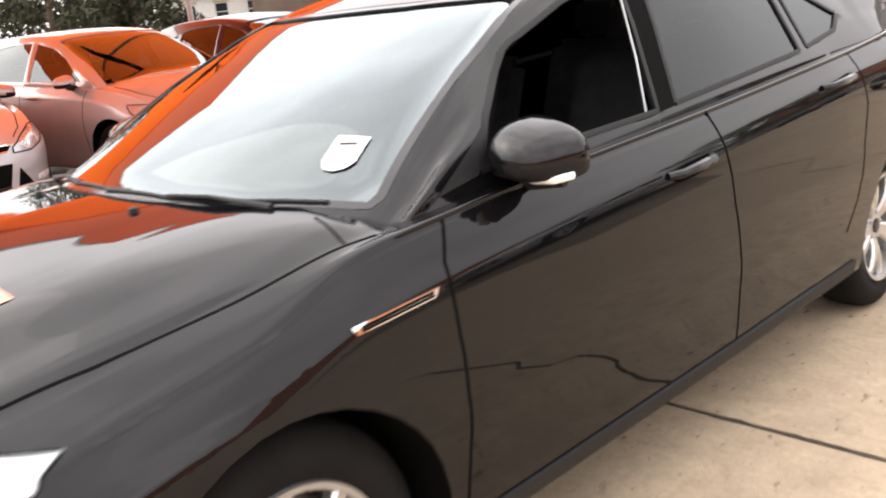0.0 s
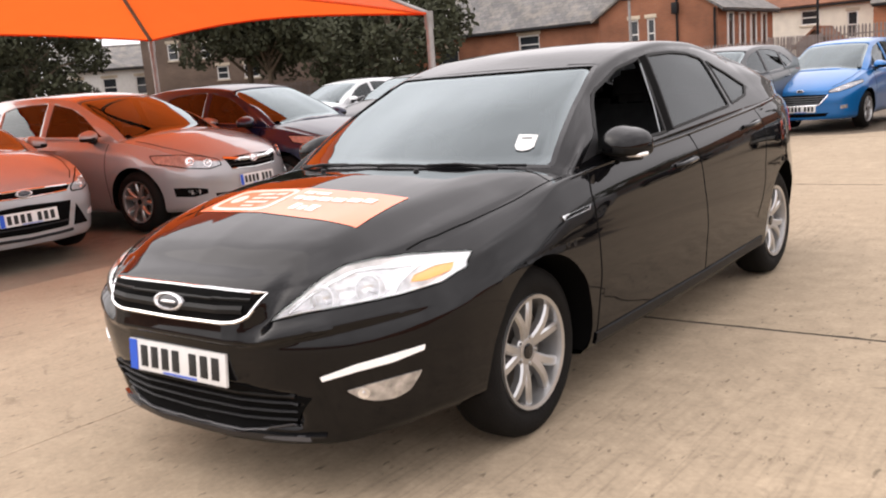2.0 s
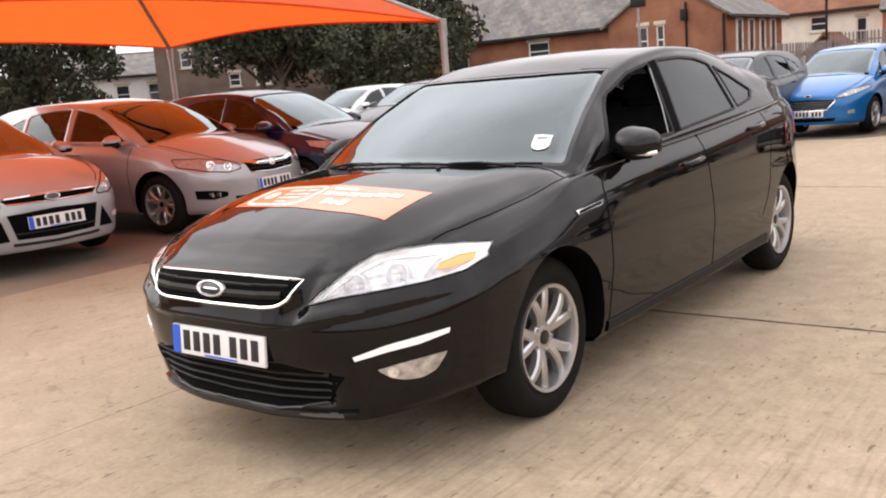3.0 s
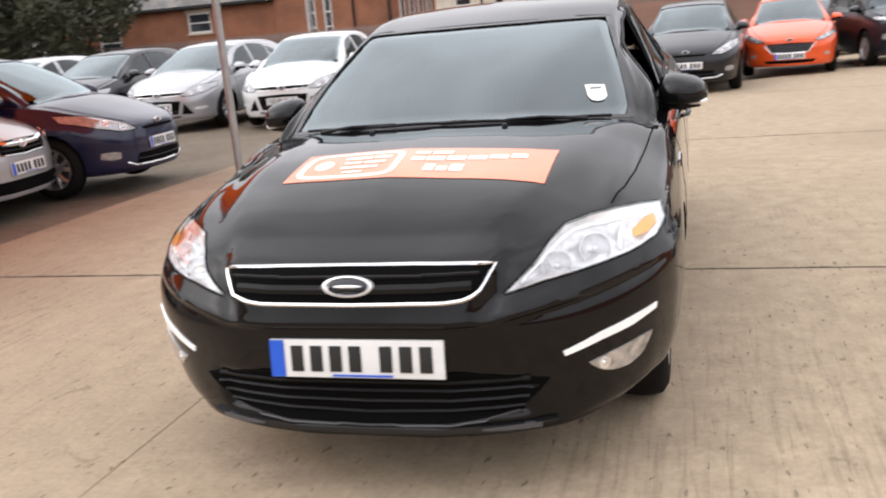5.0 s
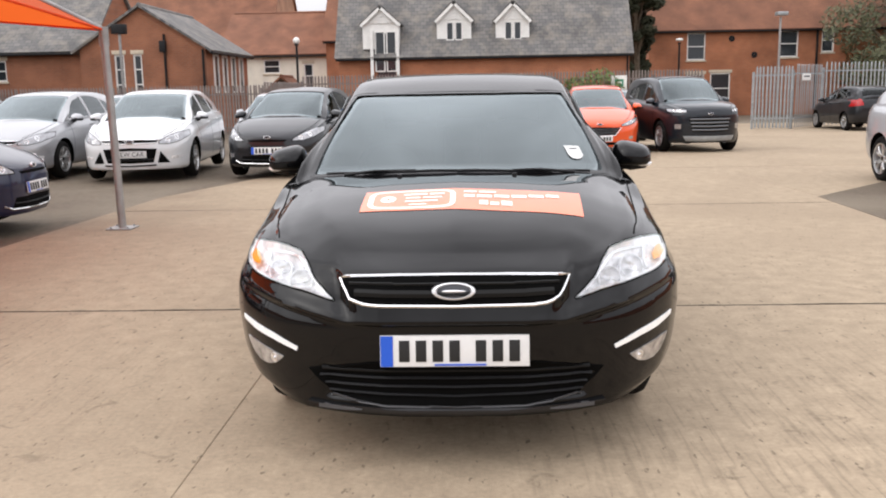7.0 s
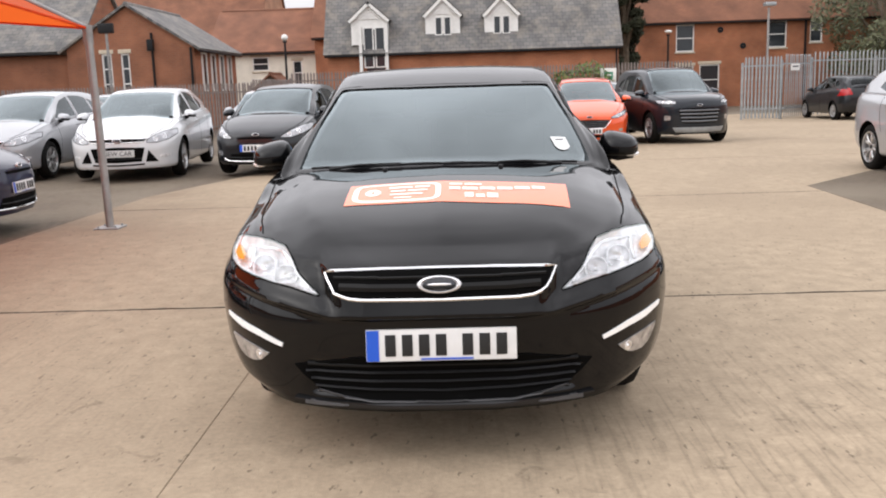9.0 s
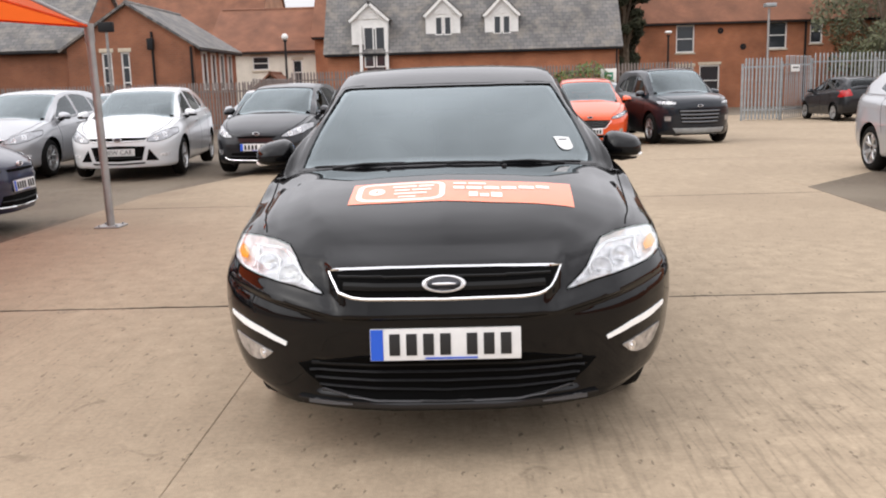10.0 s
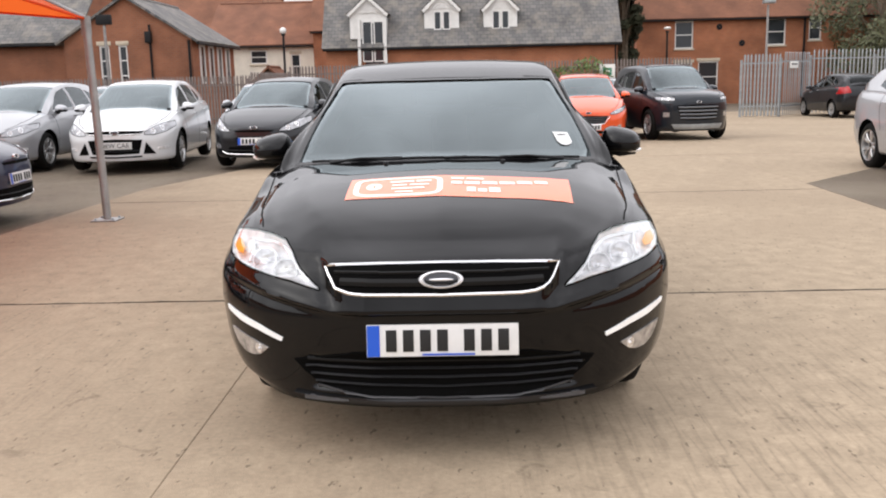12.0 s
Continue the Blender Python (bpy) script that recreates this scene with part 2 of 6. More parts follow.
kl.new(kt.outputs["Fac"], kr.inputs["Value"])
kl.new(area.outputs["Fac"], area_r.inputs["Value"])
kb = kn["Principled BSDF"].inputs["Base Color"]
kl.new(kb.links[0].from_socket, kx.inputs["A"])
kl.new(kr.outputs["Result"], kx.inputs["B"])
# mud dragged out of the parking bays, and the brushed stretch before the car
pos, bay, lane, brush = kn.new("ShaderNodeSeparateXYZ"), kn.new("ShaderNodeMapRange"), kn.new("ShaderNodeMapRange"), kn.new("ShaderNodeMapRange")
kl.new(kc.outputs["Object"], pos.inputs["Vector"])
bay.inputs["From Min"].default_value, bay.inputs["From Max"].default_value = -2.2, -4.4
lane.inputs["From Min"].default_value, lane.inputs["From Max"].default_value = -0.4, 0.9
brush.inputs["From Min"].default_value, brush.inputs["From Max"].default_value = 2.4, 0.6
kl.new(pos.outputs["X"], bay.inputs["Value"])
kl.new(pos.outputs["X"], lane.inputs["Value"])
kl.new(pos.outputs["Y"], brush.inputs["Value"])
where, where2, mud_f, mud_n, mud_r, mud = (kn.new("ShaderNodeMath"), kn.new("ShaderNodeMath"), kn.new("ShaderNodeMath"), kn.new("ShaderNodeTexNoise"), kn.new("ShaderNodeMapRange"), kn.new("ShaderNodeMix"))
for node in (where, where2, mud_f):
    node.operation = "MULTIPLY"
kl.new(lane.outputs["Result"], where.inputs[0])
kl.new(brush.outputs["Result"], where.inputs[1])
where2.operation = "MULTIPLY_ADD"
where2.inputs[1].default_value, where2.inputs[2].default_value = 0.55, 0.0
kl.new(where.outputs["Value"], where2.inputs[0])
streak = kn.new("ShaderNodeMath")
streak.operation = "MAXIMUM"
weak = kn.new("ShaderNodeMath")
weak.operation, weak.inputs[1].default_value = "MULTIPLY", 0.45
kl.new(area_r.outputs["Result"], weak.inputs[0])
kl.new(weak.outputs["Value"], streak.inputs[0])
kl.new(where2.outputs["Value"], streak.inputs[1])
kl.new(streak.outputs["Value"], kx.inputs["Factor"])
mud_n.inputs["Scale"].default_value, mud_n.inputs["Detail"].default_value = 0.8, 7
mud_r.inputs["From Min"].default_value, mud_r.inputs["From Max"].default_value = 0.25, 0.65
kl.new(kc.outputs["Object"], mud_n.inputs["Vector"])
kl.new(mud_n.outputs["Fac"], mud_r.inputs["Value"])
kl.new(mud_r.outputs["Result"], mud_f.inputs[0])
kl.new(bay.outputs["Result"], mud_f.inputs[1])
mud.data_type = "RGBA"
mud.inputs["B"].default_value = (0.215, 0.162, 0.112, 1)
kl.new(mud_f.outputs["Value"], mud.inputs["Factor"])
kl.new(kx.outputs["Result"], mud.inputs["A"])
# grit and small dark spots
gt, gr, gx, sp, sr, sx = kn.new("ShaderNodeTexNoise"), kn.new("ShaderNodeMapRange"), kn.new("ShaderNodeMix"), kn.new("ShaderNodeTexNoise"), kn.new("ShaderNodeMapRange"), kn.new("ShaderNodeMix")
gt.inputs["Scale"].default_value, gt.inputs["Detail"].default_value, gt.inputs["Roughness"].default_value = 38, 6, 0.7
gr.inputs["From Min"].default_value, gr.inputs["From Max"].default_value = 0.3, 0.7
gr.inputs["To Min"].default_value, gr.inputs["To Max"].default_value = 0.84, 1.12
sp.inputs["Scale"].default_value, sp.inputs["Detail"].default_value, sp.inputs["Distortion"].default_value = 5.5, 4, 1.2
sr.inputs["From Min"].default_value, sr.inputs["From Max"].default_value = 0.64, 0.74
sr.inputs["To Min"].default_value, sr.inputs["To Max"].default_value = 1.0, 0.74
for node in (gx, sx):
    node.data_type, node.blend_type = "RGBA", "MULTIPLY"
    node.inputs["Factor"].default_value = 1.0
kl.new(kc.outputs["Object"], gt.inputs["Vector"])
kl.new(kc.outputs["Object"], sp.inputs["Vector"])
kl.new(gt.outputs["Fac"], gr.inputs["Value"])
kl.new(sp.outputs["Fac"], sr.inputs["Value"])
kl.new(mud.outputs["Result"], gx.inputs["A"])
kl.new(gr.outputs["Result"], gx.inputs["B"])
kl.new(gx.outputs["Result"], sx.inputs["A"])
kl.new(sr.outputs["Result"], sx.inputs["B"])
# short dark flecks, drawn out along the brushing
fm, ft, fr, fx = kn.new("ShaderNodeMapping"), kn.new("ShaderNodeTexNoise"), kn.new("ShaderNodeMapRange"), kn.new("ShaderNodeMix")
fm.inputs["Scale"].default_value, fm.inputs["Rotation"].default_value = (30, 11, 1), (0, 0, radians(-3))
ft.inputs["Scale"].default_value, ft.inputs["Detail"].default_value, ft.inputs["Roughness"].default_value = 1.0, 3, 0.6
fr.inputs["From Min"].default_value, fr.inputs["From Max"].default_value = 0.63, 0.70
fr.inputs["To Min"].default_value, fr.inputs["To Max"].default_value = 1.0, 0.52
fx.data_type, fx.blend_type = "RGBA", "MULTIPLY"
fx.inputs["Factor"].default_value = 1.0
kl.new(kc.outputs["Object"], fm.inputs["Vector"])
kl.new(fm.outputs["Vector"], ft.inputs["Vector"])
kl.new(ft.outputs["Fac"], fr.inputs["Value"])
kl.new(sx.outputs["Result"], fx.inputs["A"])
kl.new(fr.outputs["Result"], fx.inputs["B"])
kl.new(fx.outputs["Result"], kb)
ASPHALT = mat("asphalt", (0.122, 0.093, 0.064), 0.92, 0, 0.25, 14, 0.6, 240, dirt=(0.19, 0.155, 0.112), dirt_scale=0.4)
BRICK = brickwork("red_brick", (0.40, 0.138, 0.060), (0.345, 0.115, 0.053), (0.33, 0.165, 0.095), 0.225, 0.075, turn=(90, 0, 0))
BRICK_SIDE = brickwork("red_brick_side", (0.40, 0.138, 0.060), (0.345, 0.115, 0.053), (0.33, 0.165, 0.095), 0.225, 0.075, turn=(90, 0, 90))
HALL_BRICK = brickwork("brown_red_brick", (0.30, 0.112, 0.054), (0.26, 0.095, 0.048), (0.26, 0.13, 0.08), 0.225, 0.075, turn=(90, 0, 0))
HALL_BRICK_SIDE = brickwork("brown_red_brick_side", (0.30, 0.112, 0.054), (0.26, 0.095, 0.048), (0.26, 0.13, 0.08), 0.225, 0.075, turn=(90, 0, 90))
BROWN_BRICK = brickwork("dull_brown_brick", (0.17, 0.115, 0.085), (0.14, 0.095, 0.072), (0.18, 0.14, 0.11), 0.225, 0.075, turn=(90, 0, 0))
SLATE = brickwork("slate", (0.160, 0.150, 0.140), (0.105, 0.102, 0.10), (0.07, 0.07, 0.07), 0.28, 0.2, 0.012, 0.7, blotch=(0.27, 0.235, 0.19))
TILE = brickwork("clay_tile", (0.225, 0.095, 0.05), (0.195, 0.082, 0.045), (0.15, 0.065, 0.04), 0.18, 0.1, 0.01, 0.85)
RENDER_CREAM = mat("cream_render", (0.74, 0.69, 0.59), 0.9, 0, 0.1, 2, 0.2, 60)
WHITE_TRIM = mat("white_trim", (0.75, 0.74, 0.71), 0.55, 0, 0.06, 6)
PANE = mat("house_pane", (0.03, 0.035, 0.04), 0.05)
STONE = mat("stone_lintel", (0.55, 0.47, 0.36), 0.85, 0, 0.12, 6)
LEAF = mat("leaf", (0.085, 0.090, 0.038), 0.6, 0, 0.35, 3)
LEAF_DARK = mat("leaf_dark", (0.030, 0.033, 0.014), 0.9, 0, 0.35, 3)
LEAF_PALE = mat("leaf_pale", (0.26, 0.26, 0.15), 0.7, 0, 0.3, 3)
LEAF_BRIGHT = mat("leaf_bright", (0.075, 0.115, 0.022), 0.6, 0, 0.35, 3)
BARK = mat("bark", (0.10, 0.075, 0.05), 0.9, 0, 0.3, 8, 0.6, 30)
SIGN_GREEN = mat("sign_green", (0.01, 0.22, 0.12), 0.5)
RED_BRAKE = mat("brake_disc", (0.12, 0.11, 0.10), 0.5, 0.7)


# ---- helpers for building ----
def link(name, bm, material, parent=None, label="", smooth=True, m=None, recalc=True):
    me = bpy.data.meshes.new(name)
    if recalc:
        bmesh.ops.recalc_face_normals(bm, faces=bm.faces)
    bm.to_mesh(me)
    bm.free()
    for mm in (material if isinstance(material, (list, tuple)) else [material]):
        me.materials.append(mm)
    if smooth:
        for p in me.polygons:
            p.use_smooth = True
        me.set_sharp_from_angle(angle=radians(38))
    ob = new(name, me)
    if parent:
        ob.parent = parent
    if m is not None:
        ob.matrix_basis = m
    if label:
        ob["label"] = label
    return ob


def part(name, bm, material, parent, label="", smooth=True, m=None, recalc=True):
    return link(name, bm, material, parent, label, smooth, m, recalc)


def share(ob, parent, m):
    """Another part on the same mesh."""
    o = new(ob.name.split(".")[0], ob.data)
    o.parent, o.matrix_basis = parent, m
    return o


def thing(name, label, category, m=None, group="", kind=""):
    e = new(name)
    e.empty_display_size = 0.3
    if m is not None:
        e.matrix_basis = m
    return tagged(e, label, category, group, kind)


def box(bm, x0, x1, y0, y1, z0, z1, bevel=0.0):
    r = bmesh.ops.create_cube(bm, size=1.0, matrix=Matrix.LocRotScale(((x0 + x1) / 2, (y0 + y1) / 2, (z0 + z1) / 2), None, (abs(x1 - x0), abs(y1 - y0), abs(z1 - z0))))
    if bevel:
        es = list({e for v in r["verts"] for e in v.link_edges})
        bmesh.ops.bevel(bm, geom=es, offset=bevel, segments=2, affect="EDGES", profile=0.6)
    return bm


def a_box(*a, **k):
    return box(bmesh.new(), *a, **k)


def tube(points, radius, n=10, bm=None, caps=True):
    """A round bar along points; radius a number or one per point."""
    bm = bm or bmesh.new()
    pts = [Vector(p) for p in points]
    rings = []
    for i, p in enumerate(pts):
        d = (pts[min(i + 1, len(pts) - 1)] - pts[max(i - 1, 0)]).normalized()
        a = d.cross(Vector((0, 0, 1)) if abs(d.z) < 0.95 else Vector((1, 0, 0))).normalized()
        b = d.cross(a)
        r = radius[i] if isinstance(radius, (list, tuple)) else radius
        rings.append([bm.verts.new(p + r * (math.cos(2 * math.pi * k / n) * a + math.sin(2 * math.pi * k / n) * b)) for k in range(n)])
    for q, w in zip(rings, rings[1:]):
        for k in range(n):
            bm.faces.new((q[k], q[(k + 1) % n], w[(k + 1) % n], w[k]))
    if caps:
        bm.faces.new(rings[0][::-1])
        bm.faces.new(rings[-1])
    return bm


def lathe(profile, n=40, bm=None):
    """Turn (x, r) pairs round the x axis."""
    bm = bm or bmesh.new()
    rings = [[bm.verts.new((x, r * math.cos(2 * math.pi * k / n), r * math.sin(2 * math.pi * k / n))) for k in range(n)] for x, r in profile]
    for q, w in zip(rings, rings[1:]):
        for k in range(n):
            bm.faces.new((q[k], q[(k + 1) % n], w[(k + 1) % n], w[k]))
    return bm


def poly(pts, n):
    """Resample a polyline to n points, evenly by length."""
    p = np.array(pts, float)
    d = np.r_[0, np.cumsum(np.linalg.norm(np.diff(p, axis=0), axis=1))]
    return np.stack([np.interp(np.linspace(0, d[-1], n), d, p[:, k]) for k in range(p.shape[1])], 1)


def curve(keys):
    """A smooth function through (x, value) keys."""
    k = np.array(keys, float)
    xs, ys = k[:, 0], k[:, 1]
    h = np.diff(xs)
    s = np.diff(ys) / h
    g = np.zeros(len(xs))
    for i in range(1, len(xs) - 1):
        g[i] = 0 if s[i - 1] * s[i] <= 0 else 2 * s[i - 1] * s[i] / (s[i - 1] + s[i])
    g[0], g[-1] = s[0], s[-1]

    def at(x):
        x = min(max(x, xs[0]), xs[-1])
        i = min(max(int(np.searchsorted(xs, x)) - 1, 0), len(xs) - 2)
        t = (x - xs[i]) / h[i]
        return float(ys[i] * (2 * t**3 - 3 * t**2 + 1) + h[i] * g[i] * (t**3 - 2 * t**2 + t) + ys[i + 1] * (-2 * t**3 + 3 * t**2) + h[i] * g[i + 1] * (t**3 - t**2))

    return at


def grid_faces(bm, rows, closed=False):
    for q, w in zip(rows, rows[1:]):
        n = len(q)
        for k in range(n if closed else n - 1):
            bm.faces.new((q[k], q[(k + 1) % n], w[(k + 1) % n], w[k]))


def bvh_of(bm):
    return BVHTree.FromBMesh(bm)


def cut(ob, cutters):
    """Take solids out of a mesh for good."""
    made = []
    for bm in cutters:
        me = bpy.data.meshes.new("cutter")
        bmesh.ops.recalc_face_normals(bm, faces=bm.faces)
        bm.to_mesh(me)
        bm.free()
        c = new("cutter", me)
        made.append(c)
        b = ob.modifiers.new("cut", "BOOLEAN")
        b.operation, b.solver, b.object = "DIFFERENCE", "EXACT", c
    dg = bpy.context.evaluated_depsgraph_get()
    dg.update()
    me = bpy.data.meshes.new_from_object(ob.evaluated_get(dg))
    ob.modifiers.clear()
    ob.data = me
    for p in me.polygons:
        p.use_smooth = True
    me.set_sharp_from_angle(angle=radians(38))
    for c in made:
        bpy.data.objects.remove(c)


def prism(pts, axis, a, b):
    """A solid over a 2D outline, drawn across the given axis from a to b."""
    bm = bmesh.new()

    def at(p, h):
        q = list(p)
        q.insert("xyz".index(axis), h)
        return q

    lo, hi = [bm.verts.new(at(p, a)) for p in pts], [bm.verts.new(at(p, b)) for p in pts]
    bm.faces.new(lo[::-1])
    bm.faces.new(hi)
    for i in range(len(pts)):
        j = (i + 1) % len(pts)
        bm.faces.new((lo[i], lo[j], hi[j], hi[i]))
    return bm


def inside(p, pts):
    """Whether a 2D point lies in an outline."""
    hit = False
    for (a, b), (c, d) in zip(pts, pts[1:] + pts[:1]):
        if (b > p[1]) != (d > p[1]) and p[0] < (c - a) * (p[1] - b) / (d - b) + a:
            hit = not hit
    return hit


def knife(bm, pts, axis, test):
    """Cut an outline, seen along an axis, clean out of a sheet where test(face centre, normal) holds."""
    k = "xyz".index(axis)
    i, j = [n for n in range(3) if n != k]
    lo, hi = np.min(pts, 0) - 0.06, np.max(pts, 0) + 0.06

    fs = [f for f in bm.faces if test(f.calc_center_median(), f.normal) and any(lo[0] < v.co[i] < hi[0] and lo[1] < v.co[j] < hi[1] for v in f.verts)]
    for p, q in zip(pts, pts[1:] + pts[:1]):
        geom = list({e for f in fs for e in f.edges}) + list({v for f in fs for v in f.verts}) + fs
        co, no = [0, 0, 0], [0, 0, 0]
        co[i], co[j] = p
        no[i], no[j] = q[1] - p[1], p[0] - q[0]
        if no[i] or no[j]:
            got = bmesh.ops.bisect_plane(bm, geom=geom, dist=1e-5, plane_co=co, plane_no=Vector(no).normalized())
            fs = [f for f in got["geom"] if isinstance(f, bmesh.types.BMFace)]
    gone = []
    for f in fs:
        c = f.calc_center_median()
        if inside((c[i], c[j]), pts):
            gone.append(f)
    bmesh.ops.delete(bm, geom=gone, context="FACES")


# ---- vehicles ----
def make_wheel(radius=0.318, rim=0.215, width=0.2, spokes=5, dull=False):
    """A wheel about the x axis, its face to +x: tyre, rim with paired spokes, hub cap and brake disc. Returns bmeshes by name."""
    w = width / 2
    out = {}
    out["tyre"] = lathe([(-w + 0.01, rim), (-w, rim + 0.03), (-w, radius - 0.045), (-w + 0.02, radius - 0.012), (-w + 0.05, radius), (0, radius + 0.002),
                         (w - 0.05, radius), (w - 0.02, radius - 0.012), (w, radius - 0.045), (w + 0.003, rim + 0.04), (w, rim + 0.03), (w - 0.012, rim)], 44)
    bm = lathe([(w - 0.012, rim + 0.004), (w, rim + 0.002), (w - 0.004, rim - 0.012), (w - 0.03, rim - 0.018), (-w + 0.03, rim - 0.03), (-w + 0.01, rim)], 44)
    for i in range(spokes):
        for off in (-0.17, 0.17):
            a0 = 2 * math.pi * i / spokes + off * 0.55
            a1 = 2 * math.pi * i / spokes + off * 1.68
            rows = []
            for t in np.linspace(0, 1, 5):
                a, r = a0 + (a1 - a0) * t, 0.045 + (rim - 0.055) * t
                x = w - 0.040 + 0.012 * math.sin(math.pi * t) + 0.016 * t
                half = 0.021 - 0.002 * t
                c, s = math.cos(a), math.sin(a)
                ring = []
                for du, dx in ((-half, -0.03), (-half, -0.004), (-half * 0.6, 0.004), (half * 0.6, 0.004), (half, -0.004), (half, -0.03)):
                    ring.append(bm.verts.new((x + dx, r * c - du * s, r * s + du * c)))
                rows.append(ring)
            grid_faces(bm, rows)
    lathe([(w - 0.07, 0.07), (w - 0.044, 0.066), (w - 0.034, 0.05), (w - 0.034, 0.03)], 24, bm)
    out["rim"] = bm
    for i in range(spokes):
        a = 2 * math.pi * (i + 0.5) / spokes
        lathe([(w - 0.05, 0.009), (w - 0.031, 0.008), (w - 0.029, 0.001)], 8, bm)
        bm.verts.ensure_lookup_table()
        for v in bm.verts[-24:]:
            v.co.y, v.co.z = v.co.y + 0.052 * math.cos(a), v.co.z + 0.052 * math.sin(a)
    out["hub_cap"] = lathe([(w - 0.042, 0.031), (w - 0.029, 0.029), (w - 0.026, 0.02), (w - 0.025, 0.001)], 20)
    out["brake_disc"] = lathe([(w - 0.090, rim - 0.045), (w - 0.086, rim - 0.05), (w - 0.086, 0.03), (w - 0.12, 0.03), (w - 0.12, rim - 0.045), (w - 0.09, rim - 0.045)], 30)
    return out


class Surface:
    """A lofted body from which parts take their place and curve."""

    def __init__(self, bm):
        self.tree = bvh_of(bm)

    def at(self, p, way):
        hit, normal, _, _ = self.tree.ray_cast(Vector(p), Vector(way))
        if hit is None:
            return None
        if normal.dot(Vector(way)) > 0:
            normal = -normal
        return hit, normal

    def front(self, x, z):
        return self.at((x, -2, z), (0, 1, 0))

    def side(self, y, z, s):
        return self.at((s * 3, y, z), (-s, 0, 0))

    def top(self, x, y):
        return self.at((x, y, 4), (0, 0, -1))

    def back(self, x, z):
        return self.at((x, 9, z), (0, -1, 0))


def ruled(low, high, nu, nv, cast, lift=0.004, thick=0.012, bulge=0.0):
    """A patch between two outlines, laid on a body by cast(a, b), raised by lift and closed at its rim."""
    a, b = poly(low, nu), poly(high, nu)
    bm = bmesh.new()
    rows, rim = [], []
    for j in range(nv):
        t = j / (nv - 1)
        row = []
        for i in range(nu):
            u, v = a[i] * (1 - t) + b[i] * t
            got = cast(u, v)
            if got is None:
                row.append(None)
                continue
            p, n = got
            e = bulge * math.sin(math.pi * t) * math.sin(math.pi * i / (nu - 1))
            row.append((p + n * (lift + e), p - n * thick))
        rows.append(row)
    vs = [[bm.verts.new(c[0]) if c else None for c in row] for row in rows]
    for q, w in zip(vs, vs[1:]):
        for k in range(nu - 1):
            f = (q[k], q[k + 1], w[k + 1], w[k])
            if all(f):
                bm.faces.new(f)
    if thick > 0:
        loop = [(0, i) for i in range(nu)] + [(j, nu - 1) for j in range(1, nv)] + [(nv - 1, i) for i in range(nu - 2, -1, -1)] + [(j, 0) for j in range(nv - 2, 0, -1)]
        loop = [(j, i) for j, i in loop if rows[j][i]]
        base = [bm.verts.new(rows[j][i][1]) for j, i in loop]
        top = [vs[j][i] for j, i in loop]
        for k in range(len(loop)):
            m = (k + 1) % len(loop)
            bm.faces.new((top[k], base[k], base[m], top[m]))
    return bm


def ribbon(pts, width, cast, lift=0.0015, n=30, bm=None, thick=0.0):
    """A narrow strip that follows a body along a 2D line."""
    bm = bm or bmesh.new()
    got = [g for g in (cast(*q) for q in poly(pts, n)) if g]
    rows = []
    for i, (p, nor) in enumerate(got):
        d = (got[min(i + 1, len(got) - 1)][0] - got[max(i - 1, 0)][0]).normalized()
        s = d.cross(nor).normalized() * width / 2
        rows.append([bm.verts.new(q) for q in ((p - s - nor * 0.004, p - s + nor * lift, p + s + nor * lift, p + s - nor * 0.004) if not thick else
                                               (p - s - nor * 0.004, p - s + nor * (lift + thick * 0.6), p + nor * (lift + thick), p + s + nor * (lift + thick * 0.6), p + s - nor * 0.004))])
    grid_faces(bm, rows)
    return bm


def section(keys, n):
    """A smooth half section through (x, z) keys, n points a span."""
    k = np.array(keys, float)
    p = np.vstack([2 * k[0] - k[1], k, 2 * k[-1] - k[-2]])
    out = []
    for i in range(1, len(p) - 2):
        for t in np.linspace(0, 1, n, endpoint=False):
            a, b, c, d = p[i - 1], p[i], p[i + 1], p[i + 2]
            q = 0.5 * (2 * b + (c - a) * t * 0.85 + (2 * a - 5 * b + 4 * c - d) * t * t + (3 * b - a - 3 * c + d) * t**3)
            lin = b + (c - b) * t
            out.append(0.75 * q + 0.25 * lin)
    out.append(p[-2])
    return np.array(out)


